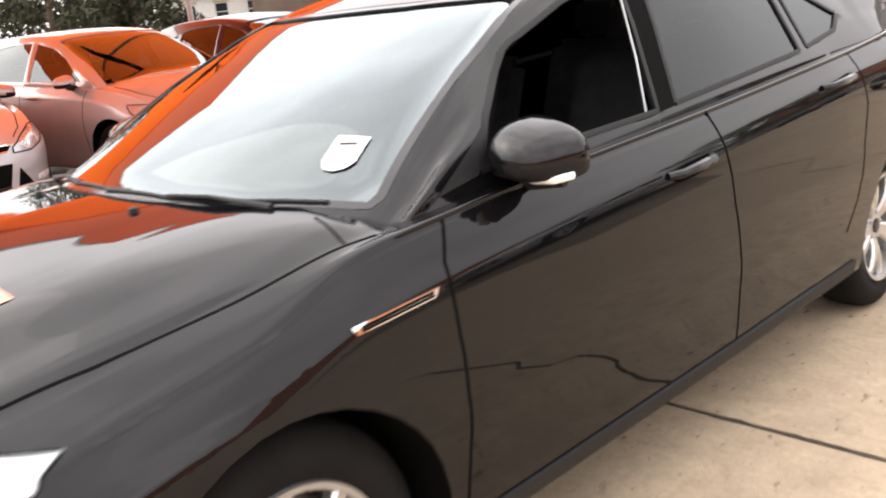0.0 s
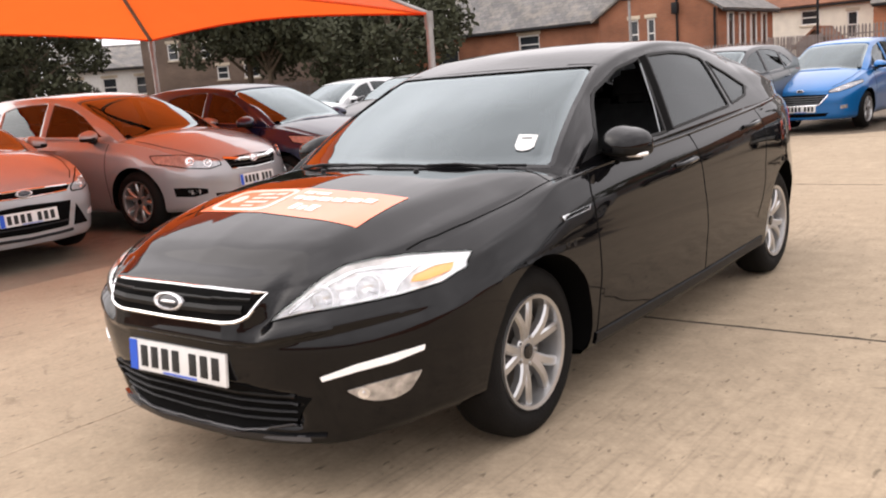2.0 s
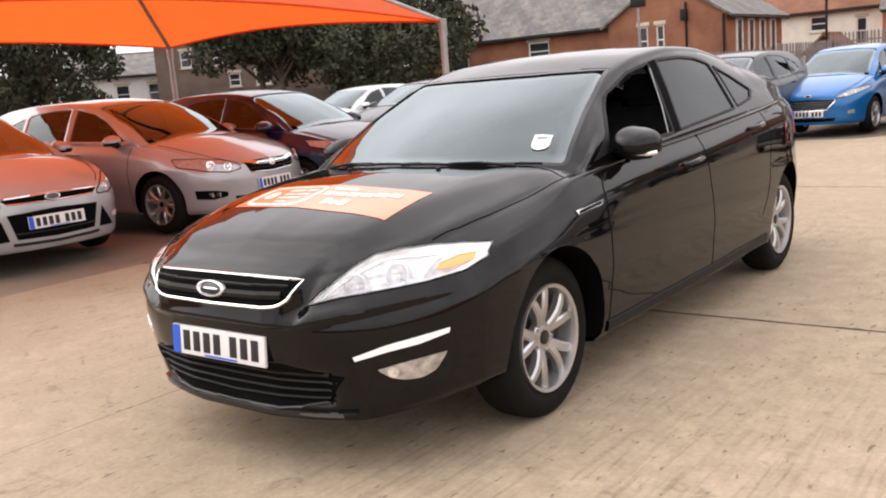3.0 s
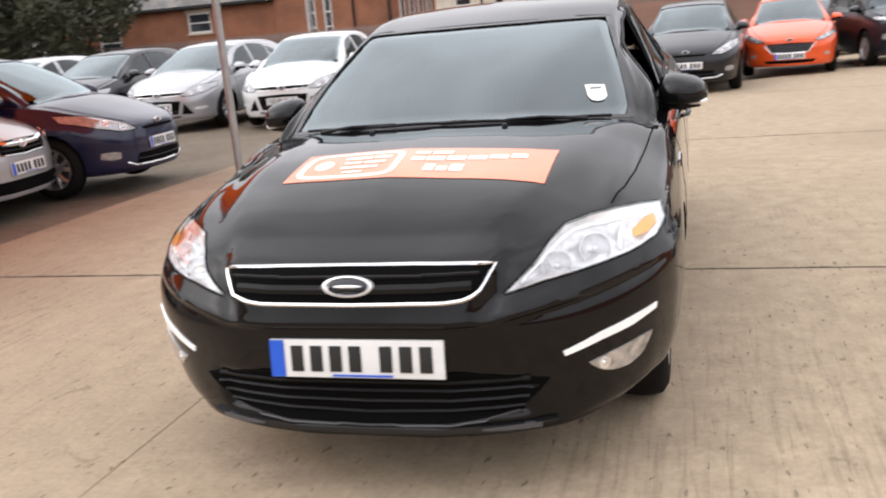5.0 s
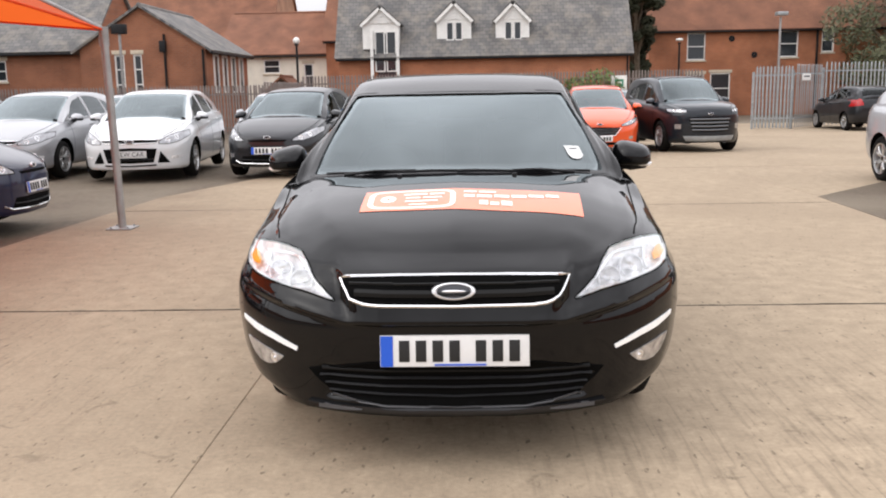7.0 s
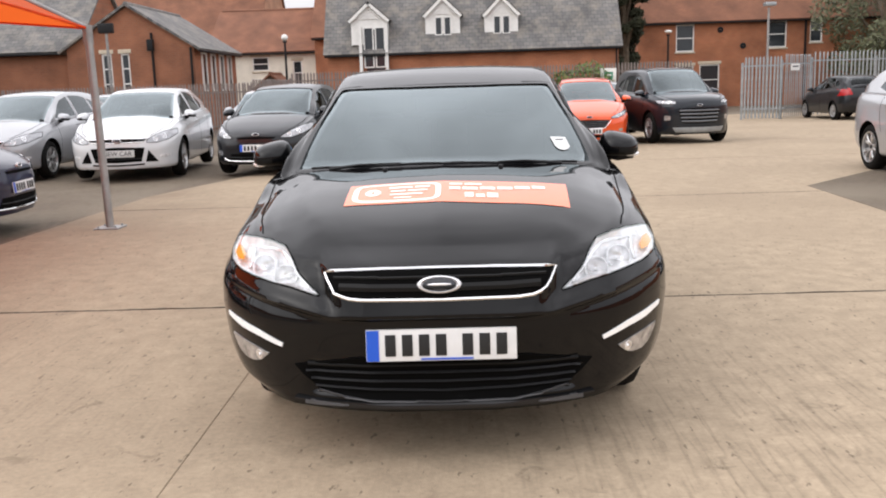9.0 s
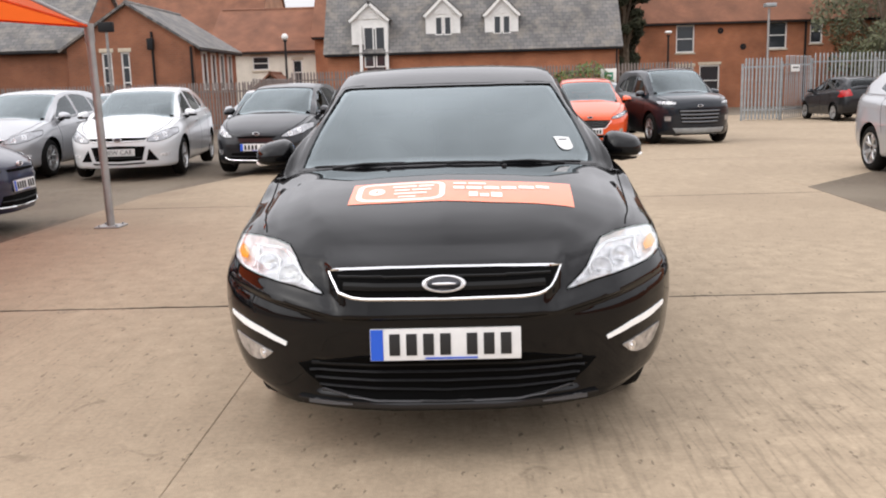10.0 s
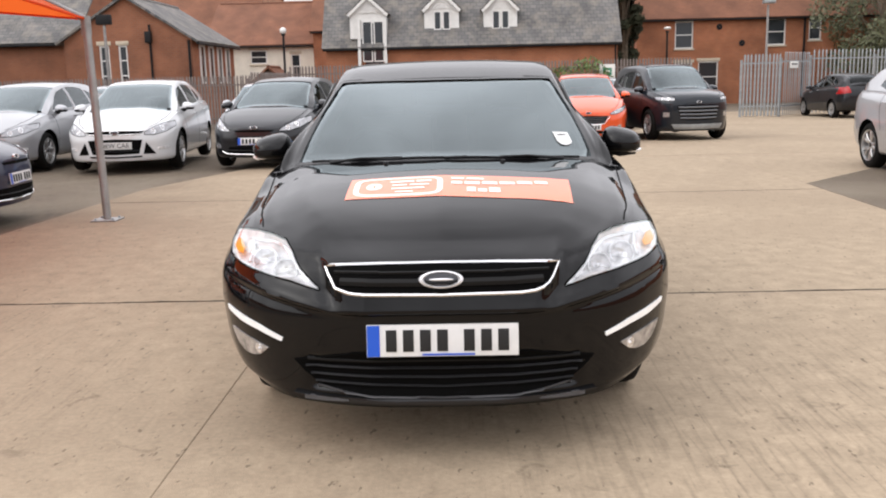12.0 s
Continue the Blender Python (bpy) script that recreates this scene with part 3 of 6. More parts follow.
def lower_body(s, n_sec=4, dense=1.0):
    """The body up to the windows: stations along y, each a closed section, with a sunken cabin."""
    L = s["length"]
    W, Ws, zs, zt, zb = (curve(s[k]) for k in ("wide", "shoulder_w", "shoulder", "top", "sill"))
    lean, tail = curve(s["lean"]), curve(s["tail_lean"])
    y0, y1 = s["cabin"]
    ys = list(np.linspace(0, 1, 120 if s.get("relief") else int(22 * dense)) ** 1.6 * y0) + list(np.linspace(y0 + 0.02, y1, int(26 * dense))) + list(y1 + 0.02 + (1 - (1 - np.linspace(0, 1, int(16 * dense))) ** 1.5) * (L - y1 - 0.02))
    bm, rows = bmesh.new(), []
    for y in ys:
        w, sh, a, t, b = W(y), min(Ws(y), W(y) - 0.004), zs(y), zt(y), zb(y)
        mid = s.get("mid", 0.6)
        inside = y0 < y <= y1
        if inside:
            top = [(0, 0.5), (sh - 0.16, 0.5), (sh - 0.11, 0.56), (sh - 0.085, a - 0.03), (sh - 0.07, a + 0.008), (sh - 0.01, a + 0.008)]
        else:
            top = [(0, t), (0.35 * sh, t - 0.08 * (t - a)), (0.62 * sh, t - 0.25 * (t - a)), (0.85 * sh, a + 0.42 * (t - a)), (0.955 * sh, a + 0.13 * (t - a)), (sh - 0.01, a + 0.008)]
        keys = top + [(sh, a - 0.012), (sh + 0.62 * (w - sh), a - 0.10), (w - 0.004, min(mid + 0.08, a - 0.145)), (w, min(mid - 0.05, a - 0.20)), (w - 0.012, 0.42), (w - 0.028, b + 0.07), (w - 0.07, b + 0.005), (w * 0.7, b), (0, b)]
        if not inside and s.get("round_wing"):
            # the wings and the tail roll over smoothly, without the belt crease
            q = smooth01(((y0 - y) if y <= y0 else (y - y1)) / 0.4)
            soft = {4: (0.93 * sh, a + 0.17 * (t - a)), 5: (sh - 0.008, a - 0.006), 6: (sh + 0.34 * (w - sh), a - 0.038), 7: (sh + 0.72 * (w - sh), a - 0.105)}
            for k, (sx, sz) in soft.items():
                keys[k] = (keys[k][0] + (sx - keys[k][0]) * q, keys[k][1] + (sz - keys[k][1]) * q)
        h = section(keys, n_sec)
        ring = [(x, z) for x, z in h] + [(-x, z) for x, z in h[-2:0:-1]]
        dent = s.get("relief")
        if dent:
            shaped = [(x, *dent(abs(x), y, z)) for x, z in ring]
            rows.append([bm.verts.new((x, y + dy + lean(z) * math.exp(-max(y, 0) / s.get("lean_reach", 0.35)) + tail(z) * math.exp(-(L - y) / 0.3), z + dz)) for (x, dy, dz), (_, z) in zip(shaped, ring)])
            continue
        rows.append([bm.verts.new((x, y + lean(z) * math.exp(-max(y, 0) / s.get("lean_reach", 0.35)) + tail(z) * math.exp(-(L - y) / 0.3), z)) for x, z in ring])
    grid_faces(bm, rows, closed=True)
    for ring, flip in ((rows[0], True), (rows[-1], False)):
        n = len(ring)
        half = (n + 2) // 2
        for k in range(half - 1):
            i, j = k, k + 1
            q = [ring[i], ring[j], ring[(n - j) % n], ring[(n - i) % n]]
            f = []
            for v in q:
                if v not in f:
                    f.append(v)
            if len(f) > 2:
                bm.faces.new(f)
    bmesh.ops.remove_doubles(bm, verts=bm.verts, dist=1e-5)
    bmesh.ops.recalc_face_normals(bm, faces=bm.faces)
    return bm


def cabin_shell(s, dense=1.0):
    """Roof, pillars and screens as one sheet, to be opened for the panes."""
    R, Wr, Wb, zs = (curve(s[k]) for k in ("roof", "roof_w", "shoulder_w", "shoulder"))
    y0, y1 = s["house"]
    cr = s.get("crown", 0.045)
    crown = curve([(y0, 0.075), (y0 + 0.3, 0.06), (y0 + 1.0, cr), (y1, min(cr, 0.04))])
    bow = curve([(y0, 0.25), (y0 + 0.3, 0.15), (y0 + 0.95, 0.04), (y0 + 1.5, 0.0), (y1 - 1.0, 0.0), (y1, -0.06)])
    ys = list(y0 + np.linspace(0, 1, int(44 * dense)) * (y1 - y0))

    def half(y, inset):
        r, wr, wb, a = R(y) - inset, Wr(y) - inset, Wb(y) - 0.03 - inset + (0.022 * smooth01((y - 3.3) / 0.5) if "crown" in s else 0.0), zs(y) - 0.004
        r = max(r, a + 0.012 - inset * 0.2)
        h = r - a
        c = min(crown(y), h * 0.55)
        k = min(1.0, h / 0.32)
        wt = wb + (wr - wb) * k
        keys = [(0, r), (0.4 * wt, r - 0.12 * c), (0.72 * wt, r - 0.42 * c), (0.9 * wt, r - 0.8 * c), (wt * 0.972, r - 0.040 * k - c * 0.85), (wt + 0.30 * (wb - wt), a + h * 0.58), (wt + 0.68 * (wb - wt), a + h * 0.27), (wb, a)]
        return section(keys, 7 if dense > 1.5 else 4)

    def rows_of(bm, inset, lo, hi):
        rows = []
        for y in ys:
            h = half(y, inset)
            ring = [(-x, z) for x, z in h[:0:-1]] + [(x, z) for x, z in h]
            rows.append([bm.verts.new((x, lo + (y - y0) / (y1 - y0) * (hi - lo) + bow(y) * (x / 0.75) ** 2, z)) for x, z in ring])
        return rows

    outer = bmesh.new()
    grid_faces(outer, rows_of(outer, 0, y0, y1))
    outer.normal_update()
    if sum(f.normal.z * f.calc_area() for f in outer.faces) < 0:
        bmesh.ops.reverse_faces(outer, faces=outer.faces)
        outer.normal_update()
    return outer


def mirror2(pts):
    return [(-a, b) for a, b in pts]


def number_plate(car, y, z, parent_name="number_plate", w=0.52, h=0.111, tilt=-6, rear=False, bars=True):
    """A plate whose writing is plain bars."""
    m = pose(0, y, z, tilt, 0, 0)
    plate = part(parent_name, a_box(-w / 2, w / 2, -0.008, 0.004, -h / 2, h / 2, bevel=0.003), PLATE_WHITE, car, "white plate with a blue end and dark bars", m=m)
    part("blue_band", a_box(-w / 2 + 0.002, -w / 2 + 0.045, -0.0105, -0.006, -h / 2 + 0.002, h / 2 - 0.002), PLATE_BLUE, plate)
    x = -w / 2 + 0.062
    for k in range(7):
        x += 0.033 if k == 4 else 0
        part("bar", a_box(x + 0.004, x + 0.041, -0.0112, -0.006, -h * 0.34, h * 0.34, bevel=0.002), INK, plate)
        x += 0.0585
    part("caption_bar", a_box(-0.07, 0.11, -0.0105, -0.006, -h / 2 + 0.004, -h / 2 + 0.010), PLATE_BLUE, plate)
    return plate


def letters(text, size):
    """Flat lettering in the built-in font, standing upright and facing -y, centred."""
    cu = bpy.data.curves.new("letters", "FONT")
    cu.body, cu.size, cu.align_x, cu.align_y, cu.extrude = text, size, "CENTER", "CENTER", 0.001
    ob = new("letters", cu)
    dg = bpy.context.evaluated_depsgraph_get()
    me = bpy.data.meshes.new_from_object(ob.evaluated_get(dg))
    bpy.data.objects.remove(ob)
    bm = bmesh.new()
    bm.from_mesh(me)
    bmesh.ops.transform(bm, matrix=pose(0, 0, 0, 90, 0, 0), verts=bm.verts)
    return bm


def dealer_plate(car, y, z, text, tilt):
    """A pale show plate with a dark surround and readable words."""
    m = pose(0, y, z, tilt, 0, 0)
    plate = part("show_plate", a_box(-0.26, 0.26, -0.008, 0.004, -0.0555, 0.0555, bevel=0.003), PLATE_SHOW, car, "grey show plate with dark capital letters", m=m)
    part("lettering", letters(text, 0.098), INK, plate, m=pose(0, -0.0095, 0), smooth=False)
    return plate


def side_mirror(car, side, x, y, z, paint_m, detail=True, k=1.0):
    bm = bmesh.new()
    bmesh.ops.create_uvsphere(bm, u_segments=24, v_segments=14, radius=1)
    for v in bm.verts:
        p = v.co
        u = abs(p.x) ** 0.62 * (1 if p.x > 0 else -1)
        v.co.y = p.y * (0.135 if p.y < 0 else 0.055) * k
        v.co.x = u * 0.100 * k
        v.co.z = ((p.z ** 0.8 * 0.074 if p.z > 0 else -abs(p.z) ** 0.5 * 0.050) * (1.0 - 0.14 * u) - 0.004 * u) * k
    for f in bm.faces:
        f.material_index = 1 if f.calc_center_median().z < -0.012 * k else 0
    mir = part("mirror", bm, [paint_m, SLAT], car, m=Matrix.Translation((side * x, y, z)) @ Matrix.Diagonal((side, 1, 1, 1)) @ pose(0, 0, 0, 0, 4, -8))
    part("arm", tube([(-0.04 * k, -0.005, -0.045 * k), (-0.10 * k, -0.005, -0.066 * k), (-0.16 * k, 0.005, -0.088 * k), (-0.20 * k, 0.02, -0.105 * k)], [0.03 * k, 0.03 * k, 0.036 * k, 0.045 * k], 12), PLASTIC, mir)
    part("mirror_glass", a_box(-0.06 * k, 0.058 * k, 0.034 * k, 0.044 * k, -0.036 * k, 0.04 * k, bevel=0.002), CHROME, mir)
    if detail:
        part("indicator", tube([(0.012, -0.104, -0.032), (0.050, -0.090, -0.032), (0.080, -0.064, -0.031), (0.096, -0.026, -0.029)], [0.005, 0.011, 0.013, 0.009], 8), LAMP_BOWL, mir, "clear indicator lens")
        part("housing_base", tube([(-0.07, -0.03, -0.042), (0.0, -0.05, -0.046), (0.075, -0.03, -0.043)], [0.02, 0.026, 0.014], 10), PLASTIC, mir)
    return mir


def seat_bm():
    bm = bmesh.new()
    box(bm, -0.25, 0.25, -0.05, 0.45, 0.0, 0.16, bevel=0.05)
    r = bmesh.ops.create_cube(bm, size=1.0, matrix=pose(0, 0.52, 0.36, -18) @ Matrix.Diagonal((0.48, 0.13, 0.62, 1)))
    bmesh.ops.bevel(bm, geom=list({e for v in r["verts"] for e in v.link_edges}), offset=0.05, segments=2, affect="EDGES")
    r = bmesh.ops.create_cube(bm, size=1.0, matrix=pose(0, 0.64, 0.76, -14) @ Matrix.Diagonal((0.26, 0.10, 0.19, 1)))
    bmesh.ops.bevel(bm, geom=list({e for v in r["verts"] for e in v.link_edges}), offset=0.04, segments=2, affect="EDGES")
    tube([(-0.06, 0.62, 0.62), (-0.06, 0.64, 0.70)], 0.008, 6, bm)
    tube([(0.06, 0.62, 0.62), (0.06, 0.64, 0.70)], 0.008, 6, bm)
    return bm


def build_car(name, label, s, paint_m, m, group="", detail=True, side_glass=None, open_window=False, words=""):
    """A car that faces -y from its front at y = 0: body, cabin, panes, lamps, grille, mirrors, wheels and seats."""
    car = thing(name, label, "car", m, group)
    dense = 2.0 if detail else 0.8
    wheels, R, gap = s["wheels"], s["wheel_r"], s.get("arch", 0.038)
    ws, sw, rw = s["screen"], s["side_windows"], s["rear_screen"]
    if "made" not in s:
        low = lower_body(s, 8 if detail else 3, dense)
        surf = Surface(low)
        for y in wheels:
            ring = [(y + (R + gap) * math.cos(2 * math.pi * k / 36), R + 0.012 + (R + gap) * math.sin(2 * math.pi * k / 36)) for k in range(36)]
            knife(low, ring, "x", lambda c, n: abs(c.x) > 0.52)
        if detail:
            for side_of in (lambda p: p, mirror2):
                h = s["headlight"]
                knife(low, side_of([*h["low"], *h["high"][::-1]]), "y", lambda c, n: c.y < 1.0 and n.y < -0.02)
        shell = cabin_shell(s, dense)
        house = Surface(shell)
        for w in (ws, rw):
            knife(shell, w["low"] + w["high"][::-1], "z", lambda c, n: abs(n.z) > 0.15)
        for w in sw:
            knife(shell, w["low"] + w["high"][::-1], "x", lambda c, n: abs(n.x) > 0.2)
        s["made"] = (low, shell, surf, house)
    low, shell, surf, house = s["made"]
    part("body", low.copy(), paint_m, car, recalc=False)
    cabin = part("cabin", shell.copy(), paint_m, car, recalc=False)
    skin = cabin.modifiers.new("skin", "SOLIDIFY")
    skin.thickness, skin.offset = 0.028, -1
    for y in wheels:
        for sd in (-1, 1):
            arch, rows = bmesh.new(), []
            for k in range(37):
                a = math.radians(-17 + 214 * k / 36)
                cy, cz = y + (R + gap) * math.cos(a), R + 0.012 + (R + gap) * math.sin(a)
                got = surf.side(cy, cz, sd)
                edge = abs(got[0].x) - 0.003 if got and abs(got[0].x) > 0.6 else 0.66
                rows.append([arch.verts.new((sd * edge, cy, cz)), arch.verts.new((sd * (edge - 0.03), cy + 0.004 * math.cos(a), cz + 0.004 * math.sin(a))), arch.verts.new((sd * 0.58, cy, cz)), arch.verts.new((sd * 0.58, y, R))])
            grid_faces(arch, rows)
            part("wheel_arch", arch, SEAM, car)
    part("windscreen", ruled(ws["low"], ws["high"], 22, 12, house.top, -0.004, 0.004), SCREEN_GLASS, car, "wide raked windscreen")
    part("rear_screen", ruled(rw["low"], rw["high"], 12, 8, house.top, -0.004, 0.004), PRIVACY_GLASS, car)
    sg = side_glass or SIDE_GLASS
    for w in sw:
        for sd in (-1, 1):
            cast = lambda a, b, sd=sd: house.side(a, b, sd)
            if not (open_window and w.get("front") and sd > 0):
                part("side_window", ruled(w["low"], w["high"], 12, 8, cast, -0.004, 0.004), sg, car)
            if detail:
                ring = [*w["low"], *w["high"][::-1], w["low"][0]]
                part("window_trim", ribbon(ring, 0.016, cast, 0.001, 60, thick=0.003), SLAT, car)
    # cabin inside
    y0, y1 = s["cabin"]
    zb = curve(s["shoulder"])
    pr = [(y0 + 0.06, zb(y0) - 0.03), (y0 + 0.28, zb(y0) + 0.005), (y0 + 0.5, zb(y0) - 0.01), (y0 + 0.6, zb(y0) - 0.10), (y0 + 0.55, 0.60), (y0 + 0.06, 0.55)]
    hw = curve(s["shoulder_w"])(y0 + 0.3) - 0.1
    part("dashboard", prism(pr, "x", -hw, hw), CABIN_GREY, car)
    part("floor_trim", a_box(-hw - 0.02, hw + 0.02, y0 + 0.05, y1 - 0.03, 0.505, 0.52), CABIN, car)
    seat = None
    for yy in (y0 + 0.95, y0 + 1.75):
        for xx in (-0.37, 0.37):
            mm = pose(xx, yy, 0.52) @ Matrix.Diagonal((1, 1, s.get("seat_k", 0.92), 1))
            if seat is None:
                seat = part("seat", seat_bm(), CABIN, car, m=mm)
            else:
                share(seat, car, mm)
    wheel_ring = lathe([(0.0, 0.17), (0.012, 0.178), (0.022, 0.19), (0.012, 0.202), (0.0, 0.20), (0.0, 0.17)], 28)
    box(wheel_ring, 0.0, 0.015, -0.18, 0.18, -0.02, 0.02)
    part("steering_wheel", wheel_ring, CABIN, car, m=pose(-0.37, y0 + 0.68, zb(y0) + 0.0, 0, 0, 90) @ pose(0, 0, 0, 0, -25, 0))
    # lamps
    hl = s["headlight"]
    for sd in (1, -1):
        f = (lambda p: p) if sd > 0 else mirror2
        if detail:
            lamp = part("headlight", ruled(f(hl["low"]), f(hl["high"]), 44, 20, surf.front, 0.0, 0.0, -0.06), LAMP_BOWL, car, "large swept-back clear headlight")
            part("seal", ribbon(f([*hl["low"], *hl["high"][::-1], hl["low"][0]]), 0.007, surf.front, 0.002, 160), SEAM, lamp)
            part("cover", ruled(f(hl["low"]), f(hl["high"]), 26, 10, surf.front, 0.003, 0.0, 0.008), LAMP_CLEAR, lamp)
        else:
            lamp = part("headlight", ruled(f(hl["low"]), f(hl["high"]), 26, 10, surf.front, 0.003, 0.02), LAMP_SHELL, car, "large swept-back clear headlight")
            part("seal", ribbon(f([*hl["low"], *hl["high"][::-1], hl["low"][0]]), 0.010, surf.front, 0.0045, 70), SEAM, lamp)
        for (cx, cz, r) in hl.get("bowls", ()):
            got = surf.front(sd * cx, cz)
            if got and detail:
                p, n = got
                way = (Vector((0, -1, 0.04)) + n * 0.5).normalized()
                seat_m = Matrix.Translation(p - n * 0.050) @ way.to_track_quat("X", "Z").to_matrix().to_4x4()
                bowl = part("reflector", lathe([(0.034, r), (0.022, r * 0.93), (0.010, r * 0.74), (0.002, r * 0.45), (0.0, r * 0.2)], 32), REFLECTOR, lamp, m=seat_m)
                part("bezel", lathe([(0.030, r), (0.037, r * 1.01), (0.037, r * 1.09), (0.008, r * 1.14)], 32), LAMP_TRIM, bowl)
                part("bulb", lathe([(0.0, 0.009), (0.018, 0.009), (0.024, 0.006), (0.026, 0.001)], 14), BADGE_RIM, bowl)
            elif got:
                p, n = got
                part("reflector", lathe([(-0.004, r), (0.005, r * 0.98), (0.0055, r * 0.92), (0.002, r * 0.75), (0.0015, r * 0.3), (0.004, r * 0.22), (0.0045, 0.001)], 24), REFLECTOR, lamp, m=Matrix.Translation(p) @ n.to_track_quat("X", "Z").to_matrix().to_4x4())
        for pts in hl.get("blades", ()):
            part("lamp_blade", ribbon(f(pts), 0.014, lambda a, b: (lambda g: g and (g[0] - g[1] * 0.022, g[1]))(surf.front(a, b)), 0.0, 16, thick=0.006), LAMP_TRIM, lamp)
        if "amber" in hl:
            part("indicator", ruled(f(hl["amber"][0]), f(hl["amber"][1]), 8, 6, surf.front, -0.008, 0.004), AMBER, lamp, "amber indicator")
        for lo, hi, mt, nm, lb in s.get("front_pairs", ()):
            piece = part(nm, ruled(f(lo), f(hi), 16, 5, surf.front, 0.005, 0.015), mt, car, lb)
            if detail and nm == "fog_lamp":
                p, n = surf.front(sd * 0.672, 0.398)
                part("bulb_cap", lathe([(0.004, 0.019), (0.0075, 0.019), (0.008, 0.016), (0.0062, 0.012), (0.0058, 0.006), (0.010, 0.005), (0.011, 0.001)], 20), REFLECTOR, piece, m=Matrix.Translation(p) @ n.to_track_quat("X", "Z").to_matrix().to_4x4())
        for lo, hi in s.get("tail_lamps", ()):
            part("tail_lamp", ruled(f(lo), f(hi), 10, 8, surf.back, 0.006, 0.015), RED_LENS, car)
    for lo, hi, mt, nm, lb, lift in s.get("front_parts", ()):
        part(nm, ruled(lo, hi, 30, 8, surf.front, lift, 0.012), mt, car, lb)
    for pts, wd, mt, nm, lb, th in s.get("front_lines", ()):
        part(nm, ribbon(pts, wd, surf.front, 0.003, 70, thick=th), mt, car, lb)
    if "badge" in s:
        bz, bw, bh = s["badge"]
        p, n = surf.front(0, bz)
        bmat = Matrix.Translation(p) @ pose(0, 0, 0, s.get("badge_tilt", -14), 0, 0)

        def oval(profile):
            bm = lathe(profile, 36)
            for v in bm.verts:
                x, c, d = v.co
                v.co = (c * bw / 2, -x, d * bh / 2)
            return bm

        badge = part("badge", oval([(-0.01, 1.0), (0.010, 1.0), (0.018, 0.95), (0.020, 0.84), (0.014, 0.76), (0.010, 0.74)]), BADGE_RIM, car, "oval badge with a bright rim", m=bmat)
        part("badge_field", oval([(0.011, 0.78), (0.0135, 0.5), (0.014, 0.01)]), s.get("badge_m", BADGE_FIELD), badge)
        if detail:
            part("badge_mark", tube([(-0.040, -0.0135, 0.0), (-0.02, -0.0150, 0.0), (0.02, -0.0150, 0.0), (0.040, -0.0135, 0.0)], [0.002, 0.0045, 0.0045, 0.002], 6), BADGE_RIM, badge)
    if s.get("plate", True):
        p, n = surf.front(0, s["plate_z"])
        if words:
            dealer_plate(car, p.y - 0.012, s["plate_z"], words, s.get("plate_tilt", -5))
        else:
            number_plate(car, p.y - 0.012, s["plate_z"], tilt=s.get("plate_tilt", -5))
    # mirrors, handles, wheels
    mx, my, mz = s["mirror"]
    for sd in (1, -1):
        side_mirror(car, sd, mx, my, mz, paint_m, detail, s.get("mirror_k", 1.0))
        for (hy, hz) in s["handles"]:
            g = surf.side(hy, hz, sd)
            if g:
                p, n = g
                part("door_handle", tube([p + Vector((0.0, -0.10, 0)), p + Vector((sd * 0.026, -0.07, 0.004)), p + Vector((sd * 0.030, 0.0, 0.009)), p + Vector((sd * 0.027, 0.08, 0.013)), p + Vector((0, 0.11, 0.014))], [0.010, 0.012, 0.013, 0.013, 0.011], 8), paint_m, car)
        for pts in s.get("side_seams", ()):
            part("door_seam", ribbon(pts, 0.008, lambda a, b, sd=sd: surf.side(a, b, sd), 0.001, 40), SEAM, car)
    for pts in s.get("top_seams", ()):
        for sd in (1, -1):
            part("bonnet_seam", ribbon([(sd * a, b) for a, b in pts], 0.006 if detail else 0.009, surf.top, 0.001, 40), SEAM, car)
    meshes = make_wheel(R, s["rim"])
    first = {}
    for y in wheels:
        for sd in (1, -1):
            mm = Matrix.Translation((sd * s["track"] / 2, y, R)) @ Matrix.Diagonal((sd, 1, 1, 1)) @ pose(0, 0, 0, 31 * y, 0, 0)
            if not first:
                w = part("wheel", meshes["tyre"], RUBBER, car, m=mm)
                first["wheel"] = w
                for nm, mt in (("rim", ALLOY), ("hub_cap", GLOSS_BLACK), ("brake_disc", RED_BRAKE)):
                    first[nm] = part(nm, meshes[nm], mt, w)
            else:
                w = share(first["wheel"], car, mm)
                for nm in ("rim", "hub_cap", "brake_disc"):
                    share(first[nm], w, Matrix.Identity(4))
    return car, surf, house


def smooth01(t):
    t = min(max(t, 0.0), 1.0)
    return t * t * (3 - 2 * t)


